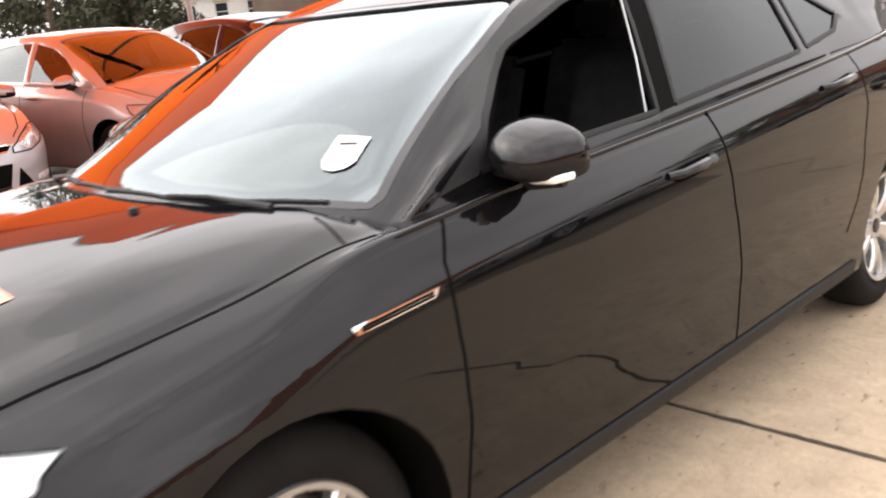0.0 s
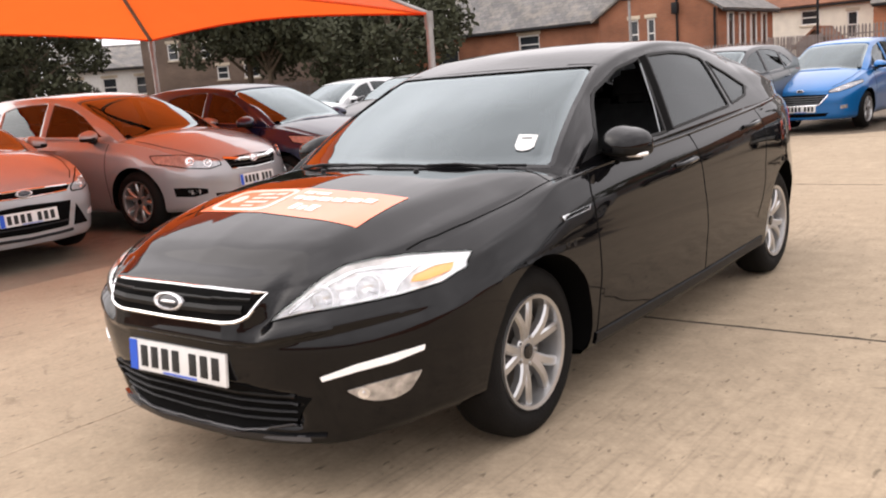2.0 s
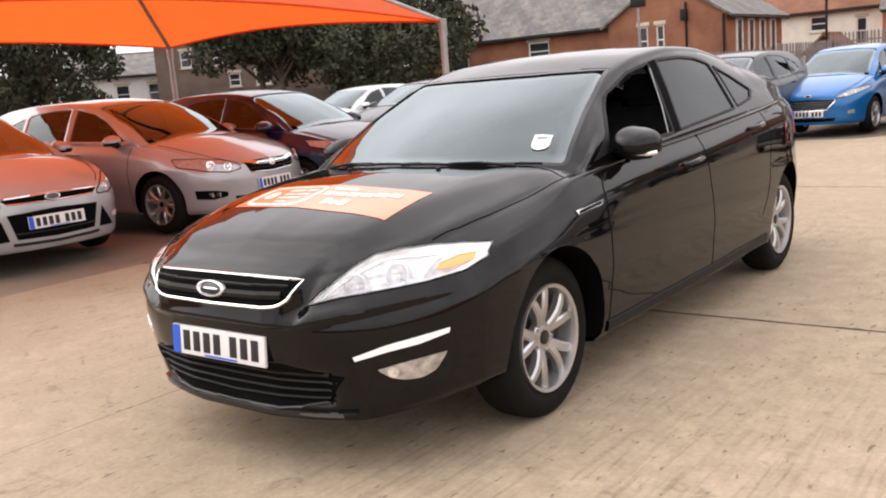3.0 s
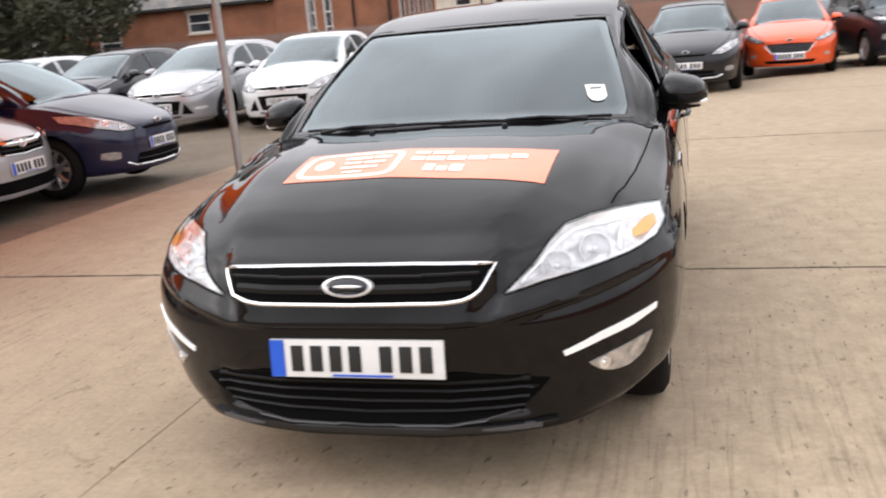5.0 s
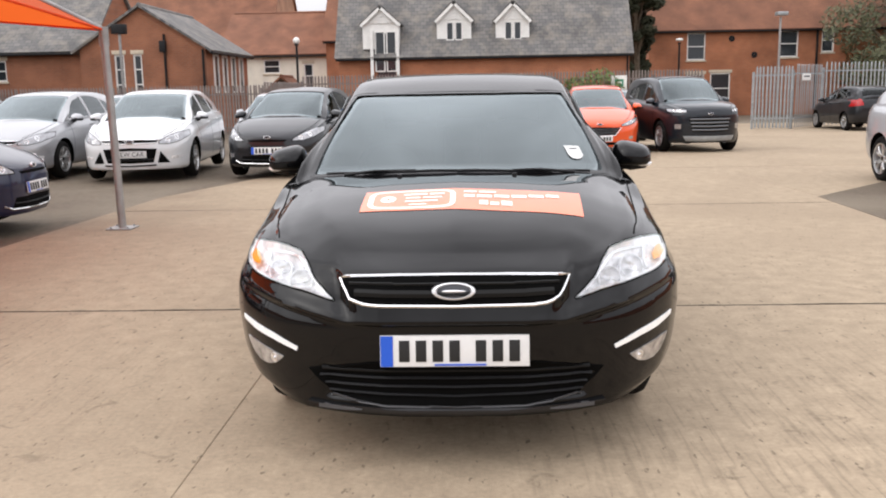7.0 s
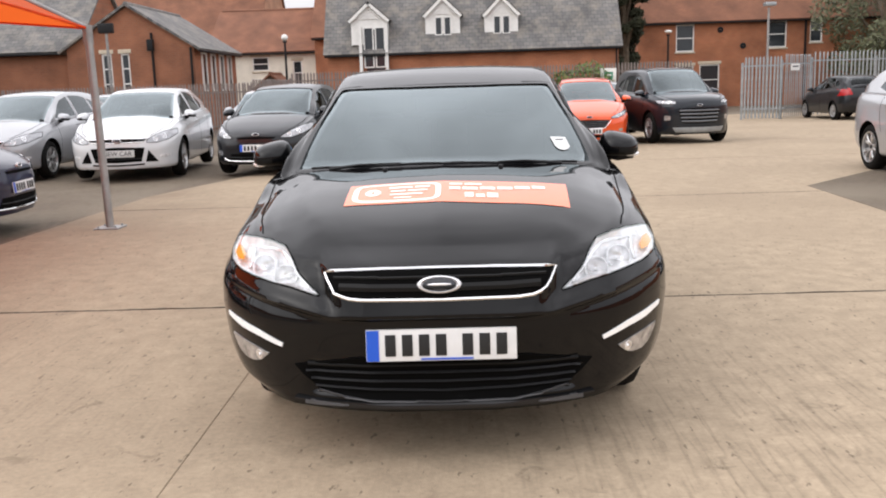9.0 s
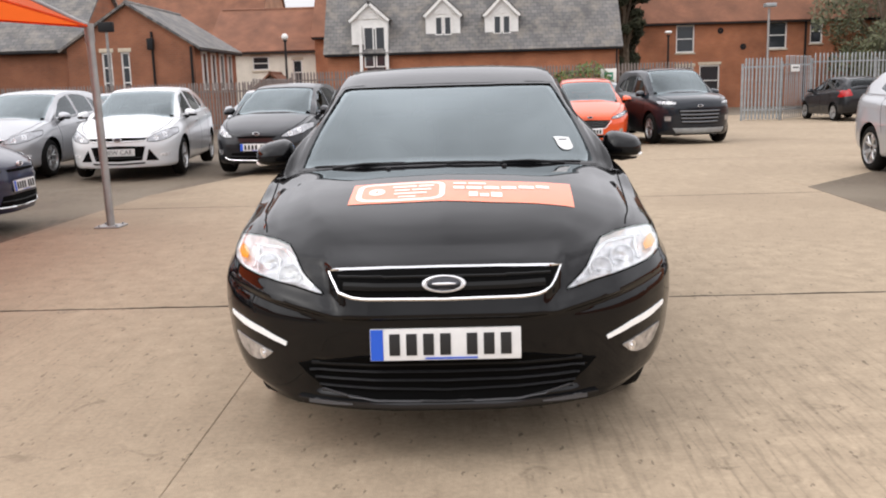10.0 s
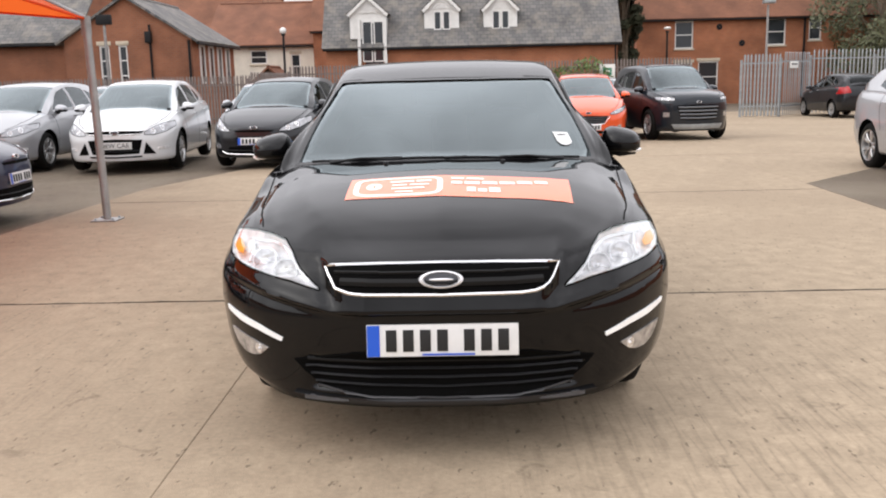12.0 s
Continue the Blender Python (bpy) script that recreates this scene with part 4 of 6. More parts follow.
def saloon_relief(x, y, z):
    """The raised snout round the grille, the crease under the lamps, the chin and the bonnet ridges."""
    near = math.exp(-max(y - 0.12, 0) / 0.3)
    snout = smooth01((0.418 + 0.36 * (z - 0.70) - x) / 0.045) * smooth01((z - 0.555) / 0.028) * (1 - smooth01((z - 0.735) / 0.06))
    groove = math.exp(-(((x - 0.425 - 0.36 * (z - 0.70)) / 0.030) ** 2)) * smooth01((z - 0.555) / 0.03) * (1 - smooth01((z - 0.72) / 0.04))
    crease = 0.572 + 0.185 * max(x - 0.38, 0)
    brow = smooth01((z - crease + 0.022) / 0.026) * (1 - smooth01((z - crease - 0.008) / 0.055)) * (1 - snout)
    chin = 1 - smooth01((z - 0.225) / 0.03)
    mouth = smooth01((0.50 - x) / 0.05) * smooth01((z - 0.26) / 0.03) * (1 - smooth01((z - 0.385) / 0.03))
    dy = near * (-0.028 * snout + 0.010 * groove - 0.024 * brow - 0.012 * chin + 0.022 * mouth)
    ridge = 0.40 + 0.27 * min(y, 1.2) / 1.2
    dz = 0.011 * smooth01((x - ridge + 0.30) / 0.30) * (1 - smooth01((x - ridge) / 0.11)) if z > 0.70 and y < 1.26 else 0.0
    return dy, dz * smooth01((y - 0.05) / 0.2)


SALOON = dict(
    length=4.78, wheels=(0.950, 3.79), track=1.465, wheel_r=0.323, rim=0.213, arch=0.034, crown=0.030, cabin=(1.28, 4.05), house=(1.06, 4.62), relief=saloon_relief, round_wing=True,
    wide=[(0, 0.27), (0.03, 0.42), (0.08, 0.545), (0.14, 0.645), (0.24, 0.75), (0.36, 0.832), (0.5, 0.880), (0.7, 0.898), (0.95, 0.899), (1.5, 0.902), (3.2, 0.908), (3.75, 0.905), (4.0, 0.865), (4.3, 0.785), (4.5, 0.708), (4.65, 0.60), (4.78, 0.42)],
    shoulder_w=[(0, 0.25), (0.03, 0.38), (0.08, 0.50), (0.14, 0.59), (0.24, 0.68), (0.36, 0.755), (0.5, 0.80), (0.7, 0.825), (0.95, 0.833), (1.5, 0.842), (3.2, 0.848), (3.75, 0.825), (4.0, 0.78), (4.3, 0.70), (4.5, 0.635), (4.65, 0.54), (4.78, 0.38)],
    shoulder=[(0, 0.69), (0.1, 0.715), (0.3, 0.745), (0.6, 0.80), (0.95, 0.86), (1.2, 0.915), (1.6, 0.945), (2.5, 0.985), (3.4, 1.035), (4.0, 1.065), (4.5, 1.075), (4.78, 1.03)],
    top=[(0, 0.725), (0.05, 0.775), (0.2, 0.855), (0.45, 0.922), (0.7, 0.965), (0.95, 0.988), (1.14, 0.992), (1.28, 0.985), (4.0, 1.09), (4.4, 1.13), (4.62, 1.13), (4.78, 1.08)],
    sill=[(0, 0.214), (0.10, 0.214), (0.25, 0.240), (0.42, 0.268), (0.62, 0.265), (1.3, 0.21), (3.8, 0.22), (4.78, 0.32)],
    lean=[(0.15, 0.09), (0.22, 0.05), (0.30, 0.035), (0.45, 0.008), (0.54, 0.0), (0.60, 0.012), (0.70, 0.035), (0.8, 0.08), (1.0, 0.12)], tail_lean=[(0.2, -0.12), (0.5, 0.0), (0.8, -0.02), (1.1, -0.1)],
    roof=[(1.06, 0.975), (1.34, 1.105), (1.7, 1.255), (2.05, 1.375), (2.35, 1.435), (2.75, 1.465), (3.1, 1.455), (3.5, 1.405), (3.9, 1.315), (4.3, 1.215), (4.62, 1.145)],
    roof_w=[(1.06, 0.76), (1.34, 0.735), (2.05, 0.645), (2.4, 0.638), (2.75, 0.632), (3.5, 0.60), (4.0, 0.60), (4.62, 0.55)],
    screen=dict(low=[(-0.712, 1.342), (-0.6, 1.268), (-0.45, 1.193), (-0.25, 1.13), (0, 1.105), (0.25, 1.13), (0.45, 1.193), (0.6, 1.268), (0.712, 1.342)], high=[(-0.568, 2.038), (-0.42, 2.008), (-0.2, 1.973), (0, 1.965), (0.2, 1.973), (0.42, 2.008), (0.568, 2.038)]),
    rear_screen=dict(low=[(-0.5, 3.62), (0, 3.58), (0.5, 3.62)], high=[(-0.47, 4.40), (0, 4.44), (0.47, 4.40)]),
    side_windows=[dict(front=True, low=[(1.58, 0.992), (2.27, 1.012)], high=[(1.645, 1.085), (1.86, 1.232), (2.12, 1.322), (2.36, 1.362)]),
                  dict(low=[(2.36, 1.020), (3.14, 1.072)], high=[(2.46, 1.374), (2.75, 1.382), (2.97, 1.370), (3.15, 1.335)]),
                  dict(low=[(3.20, 1.080), (3.46, 1.110)], high=[(3.215, 1.318), (3.40, 1.245), (3.56, 1.160)])],
    headlight=dict(low=[(0.425, 0.638), (0.53, 0.662), (0.64, 0.677), (0.75, 0.690), (0.82, 0.707), (0.842, 0.735)], high=[(0.43, 0.648), (0.50, 0.708), (0.535, 0.755), (0.57, 0.786), (0.64, 0.797), (0.72, 0.794), (0.77, 0.789), (0.826, 0.777)],
                   bowls=((0.572, 0.716, 0.040), (0.672, 0.738, 0.042)), blades=([(0.47, 0.668), (0.53, 0.735), (0.60, 0.779), (0.70, 0.781), (0.80, 0.770)], [(0.735, 0.702), (0.728, 0.74), (0.738, 0.775)]),
                   amber=([(0.760, 0.725), (0.79, 0.724), (0.832, 0.742)], [(0.755, 0.742), (0.785, 0.760), (0.826, 0.760)])),
    front_pairs=[([(0.574, 0.446), (0.67, 0.474), (0.75, 0.491), (0.812, 0.515)], [(0.570, 0.460), (0.67, 0.497), (0.75, 0.516), (0.815, 0.531)], DAY_LAMP, "daytime_lamp", "slim silver daytime lamp strip"),
                 ([(0.640, 0.402), (0.665, 0.378), (0.70, 0.366), (0.74, 0.368), (0.772, 0.390), (0.794, 0.432)], [(0.634, 0.410), (0.69, 0.426), (0.745, 0.438), (0.800, 0.449)], LAMP_DULL, "fog_lamp", "clear fog lamp")],
    front_parts=[([(-0.36, 0.655), (-0.325, 0.639), (-0.28, 0.634), (0, 0.630), (0.28, 0.634), (0.325, 0.639), (0.36, 0.655)], [(-0.40, 0.724), (-0.2, 0.731), (0, 0.733), (0.2, 0.731), (0.40, 0.724)], SEAM, "grille", "black grille with a chrome surround", 0.005),
                 ([(-0.44, 0.282), (-0.25, 0.258), (0, 0.250), (0.25, 0.258), (0.44, 0.282)], [(-0.53, 0.385), (-0.3, 0.425), (0, 0.432), (0.3, 0.425), (0.53, 0.385)], SEAM, "lower_grille", "black lower grille", 0.005)],
    front_lines=[([(-0.36, 0.655), (-0.325, 0.639), (-0.28, 0.634), (0, 0.630), (0.28, 0.634), (0.325, 0.639), (0.36, 0.655), (0.40, 0.724), (0.2, 0.731), (0, 0.733), (-0.2, 0.731), (-0.40, 0.724), (-0.36, 0.655)], 0.010, CHROME, "grille_surround", "chrome surround", 0.008),
                 ([(-0.345, 0.676), (0, 0.671), (0.345, 0.676)], 0.026, SLAT, "grille_bar", "", 0.012), ([(-0.365, 0.705), (0, 0.706), (0.365, 0.705)], 0.010, SLAT, "grille_bar", "", 0.008),
                 ([(-0.46, 0.305), (0, 0.288), (0.46, 0.305)], 0.008, PLASTIC, "grille_slat", "", 0.012), ([(-0.475, 0.335), (0, 0.325), (0.475, 0.335)], 0.008, PLASTIC, "grille_slat", "", 0.012), ([(-0.49, 0.366), (0, 0.36), (0.49, 0.366)], 0.008, PLASTIC, "grille_slat", "", 0.012), ([(-0.48, 0.395), (0, 0.395), (0.48, 0.395)], 0.010, SLAT, "grille_slat", "", 0.010)],
    badge=(0.681, 0.155, 0.062), plate_z=0.472, mirror=(0.895, 1.69, 1.015), handles=((2.27, 0.862), (3.21, 0.955)),
    side_seams=[[(1.41, 0.93), (1.37, 0.855), (1.37, 0.5), (1.35, 0.3)], [(2.44, 0.985), (2.48, 0.8), (2.50, 0.5), (2.50, 0.28)], [(3.40, 1.03), (3.45, 0.86), (3.37, 0.62), (3.26, 0.44)]],
    top_seams=[[(0.690, 0.43), (0.705, 0.50), (0.722, 0.56), (0.744, 0.7), (0.766, 0.94), (0.787, 1.2), (0.797, 1.27)], [(0.665, 1.225), (0.72, 1.215), (0.788, 1.20)]],
    tail_lamps=[([(0.46, 0.85), (0.62, 0.83), (0.77, 0.83)], [(0.48, 0.985), (0.62, 0.985), (0.72, 0.975)])],
)

HATCH = dict(
    length=4.36, wheels=(0.87, 3.52), track=1.55, wheel_r=0.316, rim=0.213, cabin=(1.14, 3.95), house=(0.90, 4.28),
    wide=[(0, 0.30), (0.03, 0.43), (0.08, 0.55), (0.16, 0.66), (0.28, 0.755), (0.45, 0.83), (0.7, 0.88), (1.0, 0.90), (3.2, 0.91), (3.8, 0.89), (4.15, 0.82), (4.3, 0.72), (4.36, 0.6)],
    shoulder_w=[(0, 0.27), (0.03, 0.40), (0.08, 0.52), (0.16, 0.62), (0.28, 0.70), (0.45, 0.755), (0.7, 0.79), (1.0, 0.81), (3.2, 0.82), (3.8, 0.80), (4.15, 0.75), (4.36, 0.56)],
    shoulder=[(0, 0.65), (0.1, 0.68), (0.3, 0.74), (0.6, 0.83), (1.0, 0.905), (1.6, 0.945), (2.5, 0.985), (3.4, 1.03), (4.36, 1.05)],
    top=[(0, 0.69), (0.06, 0.73), (0.2, 0.795), (0.5, 0.89), (0.95, 0.985), (1.14, 0.99), (3.95, 1.08), (4.36, 1.06)],
    sill=[(0, 0.20), (0.4, 0.19), (1.0, 0.20), (3.5, 0.22), (4.36, 0.30)],
    lean=[(0.15, 0.07), (0.22, 0.0), (0.5, 0.0), (0.62, 0.012), (0.75, 0.04), (0.85, 0.09), (1.0, 0.12)], tail_lean=[(0.2, -0.1), (0.5, 0.0), (0.8, 0.0), (1.1, -0.06)],
    roof=[(0.90, 0.985), (1.2, 1.12), (1.6, 1.285), (1.95, 1.405), (2.3, 1.46), (2.7, 1.482), (3.2, 1.477), (3.6, 1.452), (3.95, 1.385), (4.12, 1.30), (4.28, 1.06)],
    roof_w=[(0.90, 0.74), (1.2, 0.70), (1.95, 0.61), (2.7, 0.60), (3.6, 0.58), (4.28, 0.62)],
    screen=dict(low=[(-0.68, 1.10), (-0.5, 1.02), (0, 0.94), (0.5, 1.02), (0.68, 1.10)], high=[(-0.56, 1.97), (0, 1.92), (0.56, 1.97)]),
    rear_screen=dict(low=[(-0.5, 3.92), (0, 3.9), (0.5, 3.92)], high=[(-0.55, 4.2), (0, 4.22), (0.55, 4.2)]),
    side_windows=[dict(front=True, low=[(1.40, 0.99), (2.32, 1.02)], high=[(1.52, 1.06), (1.78, 1.21), (2.0, 1.305), (2.30, 1.365)]),
                  dict(low=[(2.42, 1.02), (3.15, 1.055)], high=[(2.40, 1.375), (2.7, 1.38), (3.0, 1.36), (3.15, 1.325)]),
                  dict(low=[(3.22, 1.06), (3.58, 1.13)], high=[(3.22, 1.31), (3.4, 1.27), (3.56, 1.19)])],
    headlight=dict(low=[(0.45, 0.605), (0.60, 0.60), (0.74, 0.640), (0.845, 0.715)], high=[(0.455, 0.645), (0.56, 0.715), (0.70, 0.775), (0.82, 0.795)], bowls=((0.575, 0.655, 0.038), (0.69, 0.700, 0.044))),
    front_pairs=[([(0.62, 0.37), (0.70, 0.36), (0.76, 0.38)], [(0.62, 0.40), (0.70, 0.415), (0.76, 0.41)], LAMP_BOWL, "fog_lamp", ""),
                 ([(0.42, 0.305), (0.60, 0.30)], [(0.47, 0.49), (0.52, 0.42)], SEAM, "side_intake", "")],
    front_parts=[([(-0.40, 0.62), (0, 0.61), (0.40, 0.62)], [(-0.45, 0.665), (0, 0.675), (0.45, 0.665)], SEAM, "grille", "", 0.002),
                 ([(-0.36, 0.31), (0, 0.295), (0.36, 0.31)], [(-0.42, 0.53), (0, 0.545), (0.42, 0.53)], SEAM, "lower_grille", "", 0.002)],
    front_lines=[([(-0.45, 0.668), (0, 0.678), (0.45, 0.668)], 0.016, CHROME, "grille_bar", "", 0.008), ([(-0.40, 0.62), (0, 0.608), (0.40, 0.62)], 0.012, CHROME, "grille_bar", "", 0.006),
                 ([(-0.40, 0.27), (0, 0.255), (0.40, 0.27)], 0.025, PLASTIC, "lip", "", 0.01), ([(-0.37, 0.36), (0, 0.35), (0.37, 0.36)], 0.014, PLASTIC, "grille_slat", "", 0.01)],
    badge=(0.645, 0.15, 0.06), plate_z=0.44, mirror=(0.91, 1.46, 1.0), handles=((2.14, 0.87), (3.02, 0.91)),
    side_seams=[[(1.25, 0.92), (1.27, 0.7), (1.25, 0.3)], [(2.36, 0.98), (2.38, 0.6), (2.36, 0.28)], [(3.22, 1.02), (3.2, 0.8), (3.1, 0.55)]],
    top_seams=[[(0.50, 0.14), (0.60, 0.3), (0.69, 0.6), (0.72, 0.95)]],
    tail_lamps=[([(0.46, 0.85), (0.69, 0.84)], [(0.52, 1.03), (0.67, 1.03)])],
)


def scaled(s, kx=1.0, ky=1.0, kz=1.0, **more):
    """A body of the same kind in other proportions."""
    xy, xz, yz = (lambda p: (p[0] * kx, p[1] * ky)), (lambda p: (p[0] * kx, p[1] * kz)), (lambda p: (p[0] * ky, p[1] * kz))
    o = dict(s)
    for k in ("wide", "shoulder_w", "roof_w"):
        o[k] = [(a * ky, b * kx) for a, b in s[k]]
    for k in ("shoulder", "top", "sill", "roof"):
        o[k] = [yz(p) for p in s[k]]
    for k in ("lean", "tail_lean"):
        o[k] = [(a * kz, b) for a, b in s[k]]
    for k in ("screen", "rear_screen"):
        o[k] = {a: [xy(p) for p in b] for a, b in s[k].items()}
    o["side_windows"] = [{a: ([yz(p) for p in b] if isinstance(b, list) else b) for a, b in w.items()} for w in s["side_windows"]]
    h = s["headlight"]
    o["headlight"] = dict(low=[xz(p) for p in h["low"]], high=[xz(p) for p in h["high"]], bowls=[(a * kx, b * kz, c) for a, b, c in h["bowls"]])
    o["front_pairs"] = [([xz(p) for p in a], [xz(p) for p in b], *r) for a, b, *r in s["front_pairs"]]
    o["front_parts"] = [([xz(p) for p in a], [xz(p) for p in b], *r) for a, b, *r in s["front_parts"]]
    o["front_lines"] = [([xz(p) for p in a], *r) for a, *r in s["front_lines"]]
    o["tail_lamps"] = [([xz(p) for p in a], [xz(p) for p in b]) for a, b in s["tail_lamps"]]
    o["side_seams"] = [[yz(p) for p in a] for a in s["side_seams"]]
    o["top_seams"] = [[xy(p) for p in a] for a in s["top_seams"]]
    o["handles"] = [yz(p) for p in s["handles"]]
    o["badge"] = (s["badge"][0] * kz, *s["badge"][1:])
    o["plate_z"], o["mirror"] = s["plate_z"] * kz, (s["mirror"][0] * kx, s["mirror"][1] * ky, s["mirror"][2] * kz)
    o["length"], o["track"] = s["length"] * ky, s["track"] * kx
    for k in ("wheels", "cabin", "house"):
        o[k] = tuple(v * ky for v in s[k])
    o["seat_k"] = 0.92 * kz
    o.update(more)
    return o


SMALL_HATCH = scaled(HATCH, 0.945, 0.905, 0.995, wheel_r=0.30, rim=0.205, tail_lamps=[([(0.52, 0.85), (0.82, 0.80)], [(0.58, 1.05), (0.76, 1.05)])],
    headlight=dict(low=[(0.40, 0.615), (0.56, 0.615), (0.70, 0.665), (0.80, 0.745)], high=[(0.41, 0.64), (0.54, 0.725), (0.67, 0.795), (0.775, 0.825)], bowls=((0.53, 0.665, 0.036), (0.645, 0.715, 0.040))),
    front_parts=[([(-0.30, 0.605), (0, 0.60), (0.30, 0.605)], [(-0.33, 0.632), (0, 0.635), (0.33, 0.632)], SEAM, "grille", "slim dark grille slot", 0.002), ([(-0.47, 0.262), (0, 0.25), (0.47, 0.262)], [(-0.42, 0.375), (0, 0.38), (0.42, 0.375)], SEAM, "lower_grille", "", 0.002)],
    front_lines=[([(-0.56, 0.30), (-0.47, 0.262), (0, 0.248), (0.47, 0.262), (0.56, 0.30)], 0.018, CHROME, "grille_lip", "bright lower lip", 0.010), ([(-0.44, 0.32), (0, 0.31), (0.44, 0.32)], 0.012, PLASTIC, "grille_slat", "", 0.01)],
    front_pairs=[([(0.60, 0.35), (0.66, 0.34), (0.72, 0.36)], [(0.60, 0.41), (0.66, 0.425), (0.72, 0.42)], LAMP_SHELL, "fog_lamp", "")],
    badge=(0.672, 0.12, 0.05), plate_z=0.46)
SMALL_NEW = scaled(SMALL_HATCH, wheel_r=0.30, rim=0.205,
    headlight=dict(low=[(0.44, 0.625), (0.58, 0.635), (0.70, 0.68), (0.80, 0.745)], high=[(0.445, 0.66), (0.57, 0.715), (0.69, 0.765), (0.78, 0.79)], bowls=((0.56, 0.672, 0.026), (0.66, 0.712, 0.030))),
    front_parts=[([(-0.31, 0.445), (0, 0.437), (0.31, 0.445)], [(-0.42, 0.60), (0, 0.61), (0.42, 0.60)], SEAM, "grille", "wide dark grille", 0.002), ([(-0.40, 0.25), (0, 0.24), (0.40, 0.25)], [(-0.45, 0.305), (0, 0.30), (0.45, 0.305)], SEAM, "lower_grille", "", 0.002)],
    front_lines=[([(-0.33 - 0.022 * k, 0.470 + 0.034 * k), (0, 0.463 + 0.035 * k), (0.33 + 0.022 * k, 0.470 + 0.034 * k)], 0.009, DARK_STEEL, "grille_bar", "", 0.006) for k in range(4)]
    + [([(-0.42, 0.60), (-0.43, 0.575), (-0.32, 0.447), (-0.29, 0.436), (0, 0.428), (0.29, 0.436), (0.32, 0.447), (0.43, 0.575), (0.42, 0.60)], 0.014, CHROME, "grille_surround", "bright surround", 0.008)],
    front_pairs=[([(0.60, 0.36), (0.68, 0.36)], [(0.60, 0.41), (0.68, 0.42)], LAMP_DULL, "fog_lamp", "")],
    badge=(0.665, 0.12, 0.05), plate_z=0.375)
# a hatchback with a narrow barred grille and deep lamps
BAR_HATCH = scaled(HATCH, 1.0, 1.0, 1.01, wheel_r=0.316, rim=0.213, mirror_k=0.9,
    headlight=dict(low=[(0.44, 0.64), (0.56, 0.615), (0.72, 0.64), (0.845, 0.70)], high=[(0.445, 0.70), (0.56, 0.745), (0.70, 0.775), (0.82, 0.785)], bowls=((0.56, 0.675, 0.042), (0.68, 0.705, 0.044))),
    front_parts=[([(-0.33, 0.585), (0, 0.57), (0.33, 0.585)], [(-0.39, 0.70), (0, 0.71), (0.39, 0.70)], SEAM, "grille", "dark grille with a chrome bar", 0.002), ([(-0.50, 0.25), (0, 0.24), (0.50, 0.25)], [(-0.54, 0.36), (0, 0.355), (0.54, 0.36)], SEAM, "lower_grille", "", 0.002)],
    front_lines=[([(-0.39, 0.70), (-0.2, 0.672), (0, 0.665), (0.2, 0.672), (0.39, 0.70)], 0.034, CHROME, "grille_bar", "broad chrome bar", 0.012), ([(-0.33, 0.585), (0, 0.568), (0.33, 0.585)], 0.010, CHROME, "grille_surround", "", 0.006), ([(-0.35, 0.625), (0, 0.612), (0.35, 0.625)], 0.010, PLASTIC, "grille_slat", "", 0.008)],
    front_pairs=[([(0.60, 0.37), (0.70, 0.345), (0.79, 0.36)], [(0.60, 0.415), (0.70, 0.44), (0.80, 0.45)], SEAM, "fog_recess", ""), ([(0.655, 0.375), (0.73, 0.37)], [(0.655, 0.415), (0.735, 0.42)], LAMP_SHELL, "fog_lamp", "")],
    badge=(0.665, 0.11, 0.085), badge_m=CHROME, plate_z=0.455)
SUV = scaled(HATCH, 0.965, 0.925, 1.09, wheel_r=0.345, rim=0.215, mid=0.68,
    front_parts=[([(-0.38, 0.46), (0, 0.45), (0.38, 0.46)], [(-0.46, 0.76), (0, 0.77), (0.46, 0.76)], SEAM, "grille", "black grille with grey bars", 0.002), ([(-0.50, 0.27), (0, 0.26), (0.50, 0.27)], [(-0.56, 0.37), (0, 0.365), (0.56, 0.37)], STEEL, "skid_plate", "silver skid plate", 0.014)],
    front_lines=[([(-0.39 - 0.015 * k, 0.50 + 0.075 * k), (0, 0.49 + 0.077 * k), (0.39 + 0.015 * k, 0.50 + 0.075 * k)], 0.034, DARK_STEEL, "grille_bar", "grey grille bar", 0.016) for k in range(4)],
    front_pairs=[([(0.60, 0.52), (0.70, 0.52)], [(0.60, 0.62), (0.70, 0.62)], LAMP_DULL, "fog_lamp", "")],
    badge=(0.83, 0.12, 0.05), plate=False,
    top=[(0, 0.93), (0.06, 0.985), (0.2, 1.03), (0.5, 1.075), (0.9, 1.11), (1.05, 1.115), (3.65, 1.17), (4.03, 1.15)],
    shoulder=[(0, 0.885), (0.1, 0.925), (0.3, 0.965), (0.55, 1.01), (0.95, 1.06), (1.5, 1.075), (2.3, 1.10), (3.15, 1.13), (4.03, 1.14)],
    lean=[(0.2, 0.06), (0.32, 0.0), (0.8, 0.0), (0.95, 0.03), (1.1, 0.08)],
    roof=[(0.83, 1.105), (1.1, 1.27), (1.4, 1.455), (1.65, 1.58), (1.9, 1.635), (2.4, 1.665), (3.2, 1.65), (3.65, 1.58), (3.8, 1.45), (3.96, 1.16)],
    roof_w=[(0.83, 0.74), (1.4, 0.67), (1.9, 0.63), (2.7, 0.63), (3.96, 0.62)],
    headlight=dict(low=[(0.50, 0.865), (0.64, 0.865), (0.78, 0.875)], high=[(0.50, 0.925), (0.64, 0.945), (0.79, 0.95)], bowls=((0.60, 0.905, 0.03), (0.70, 0.91, 0.03))))


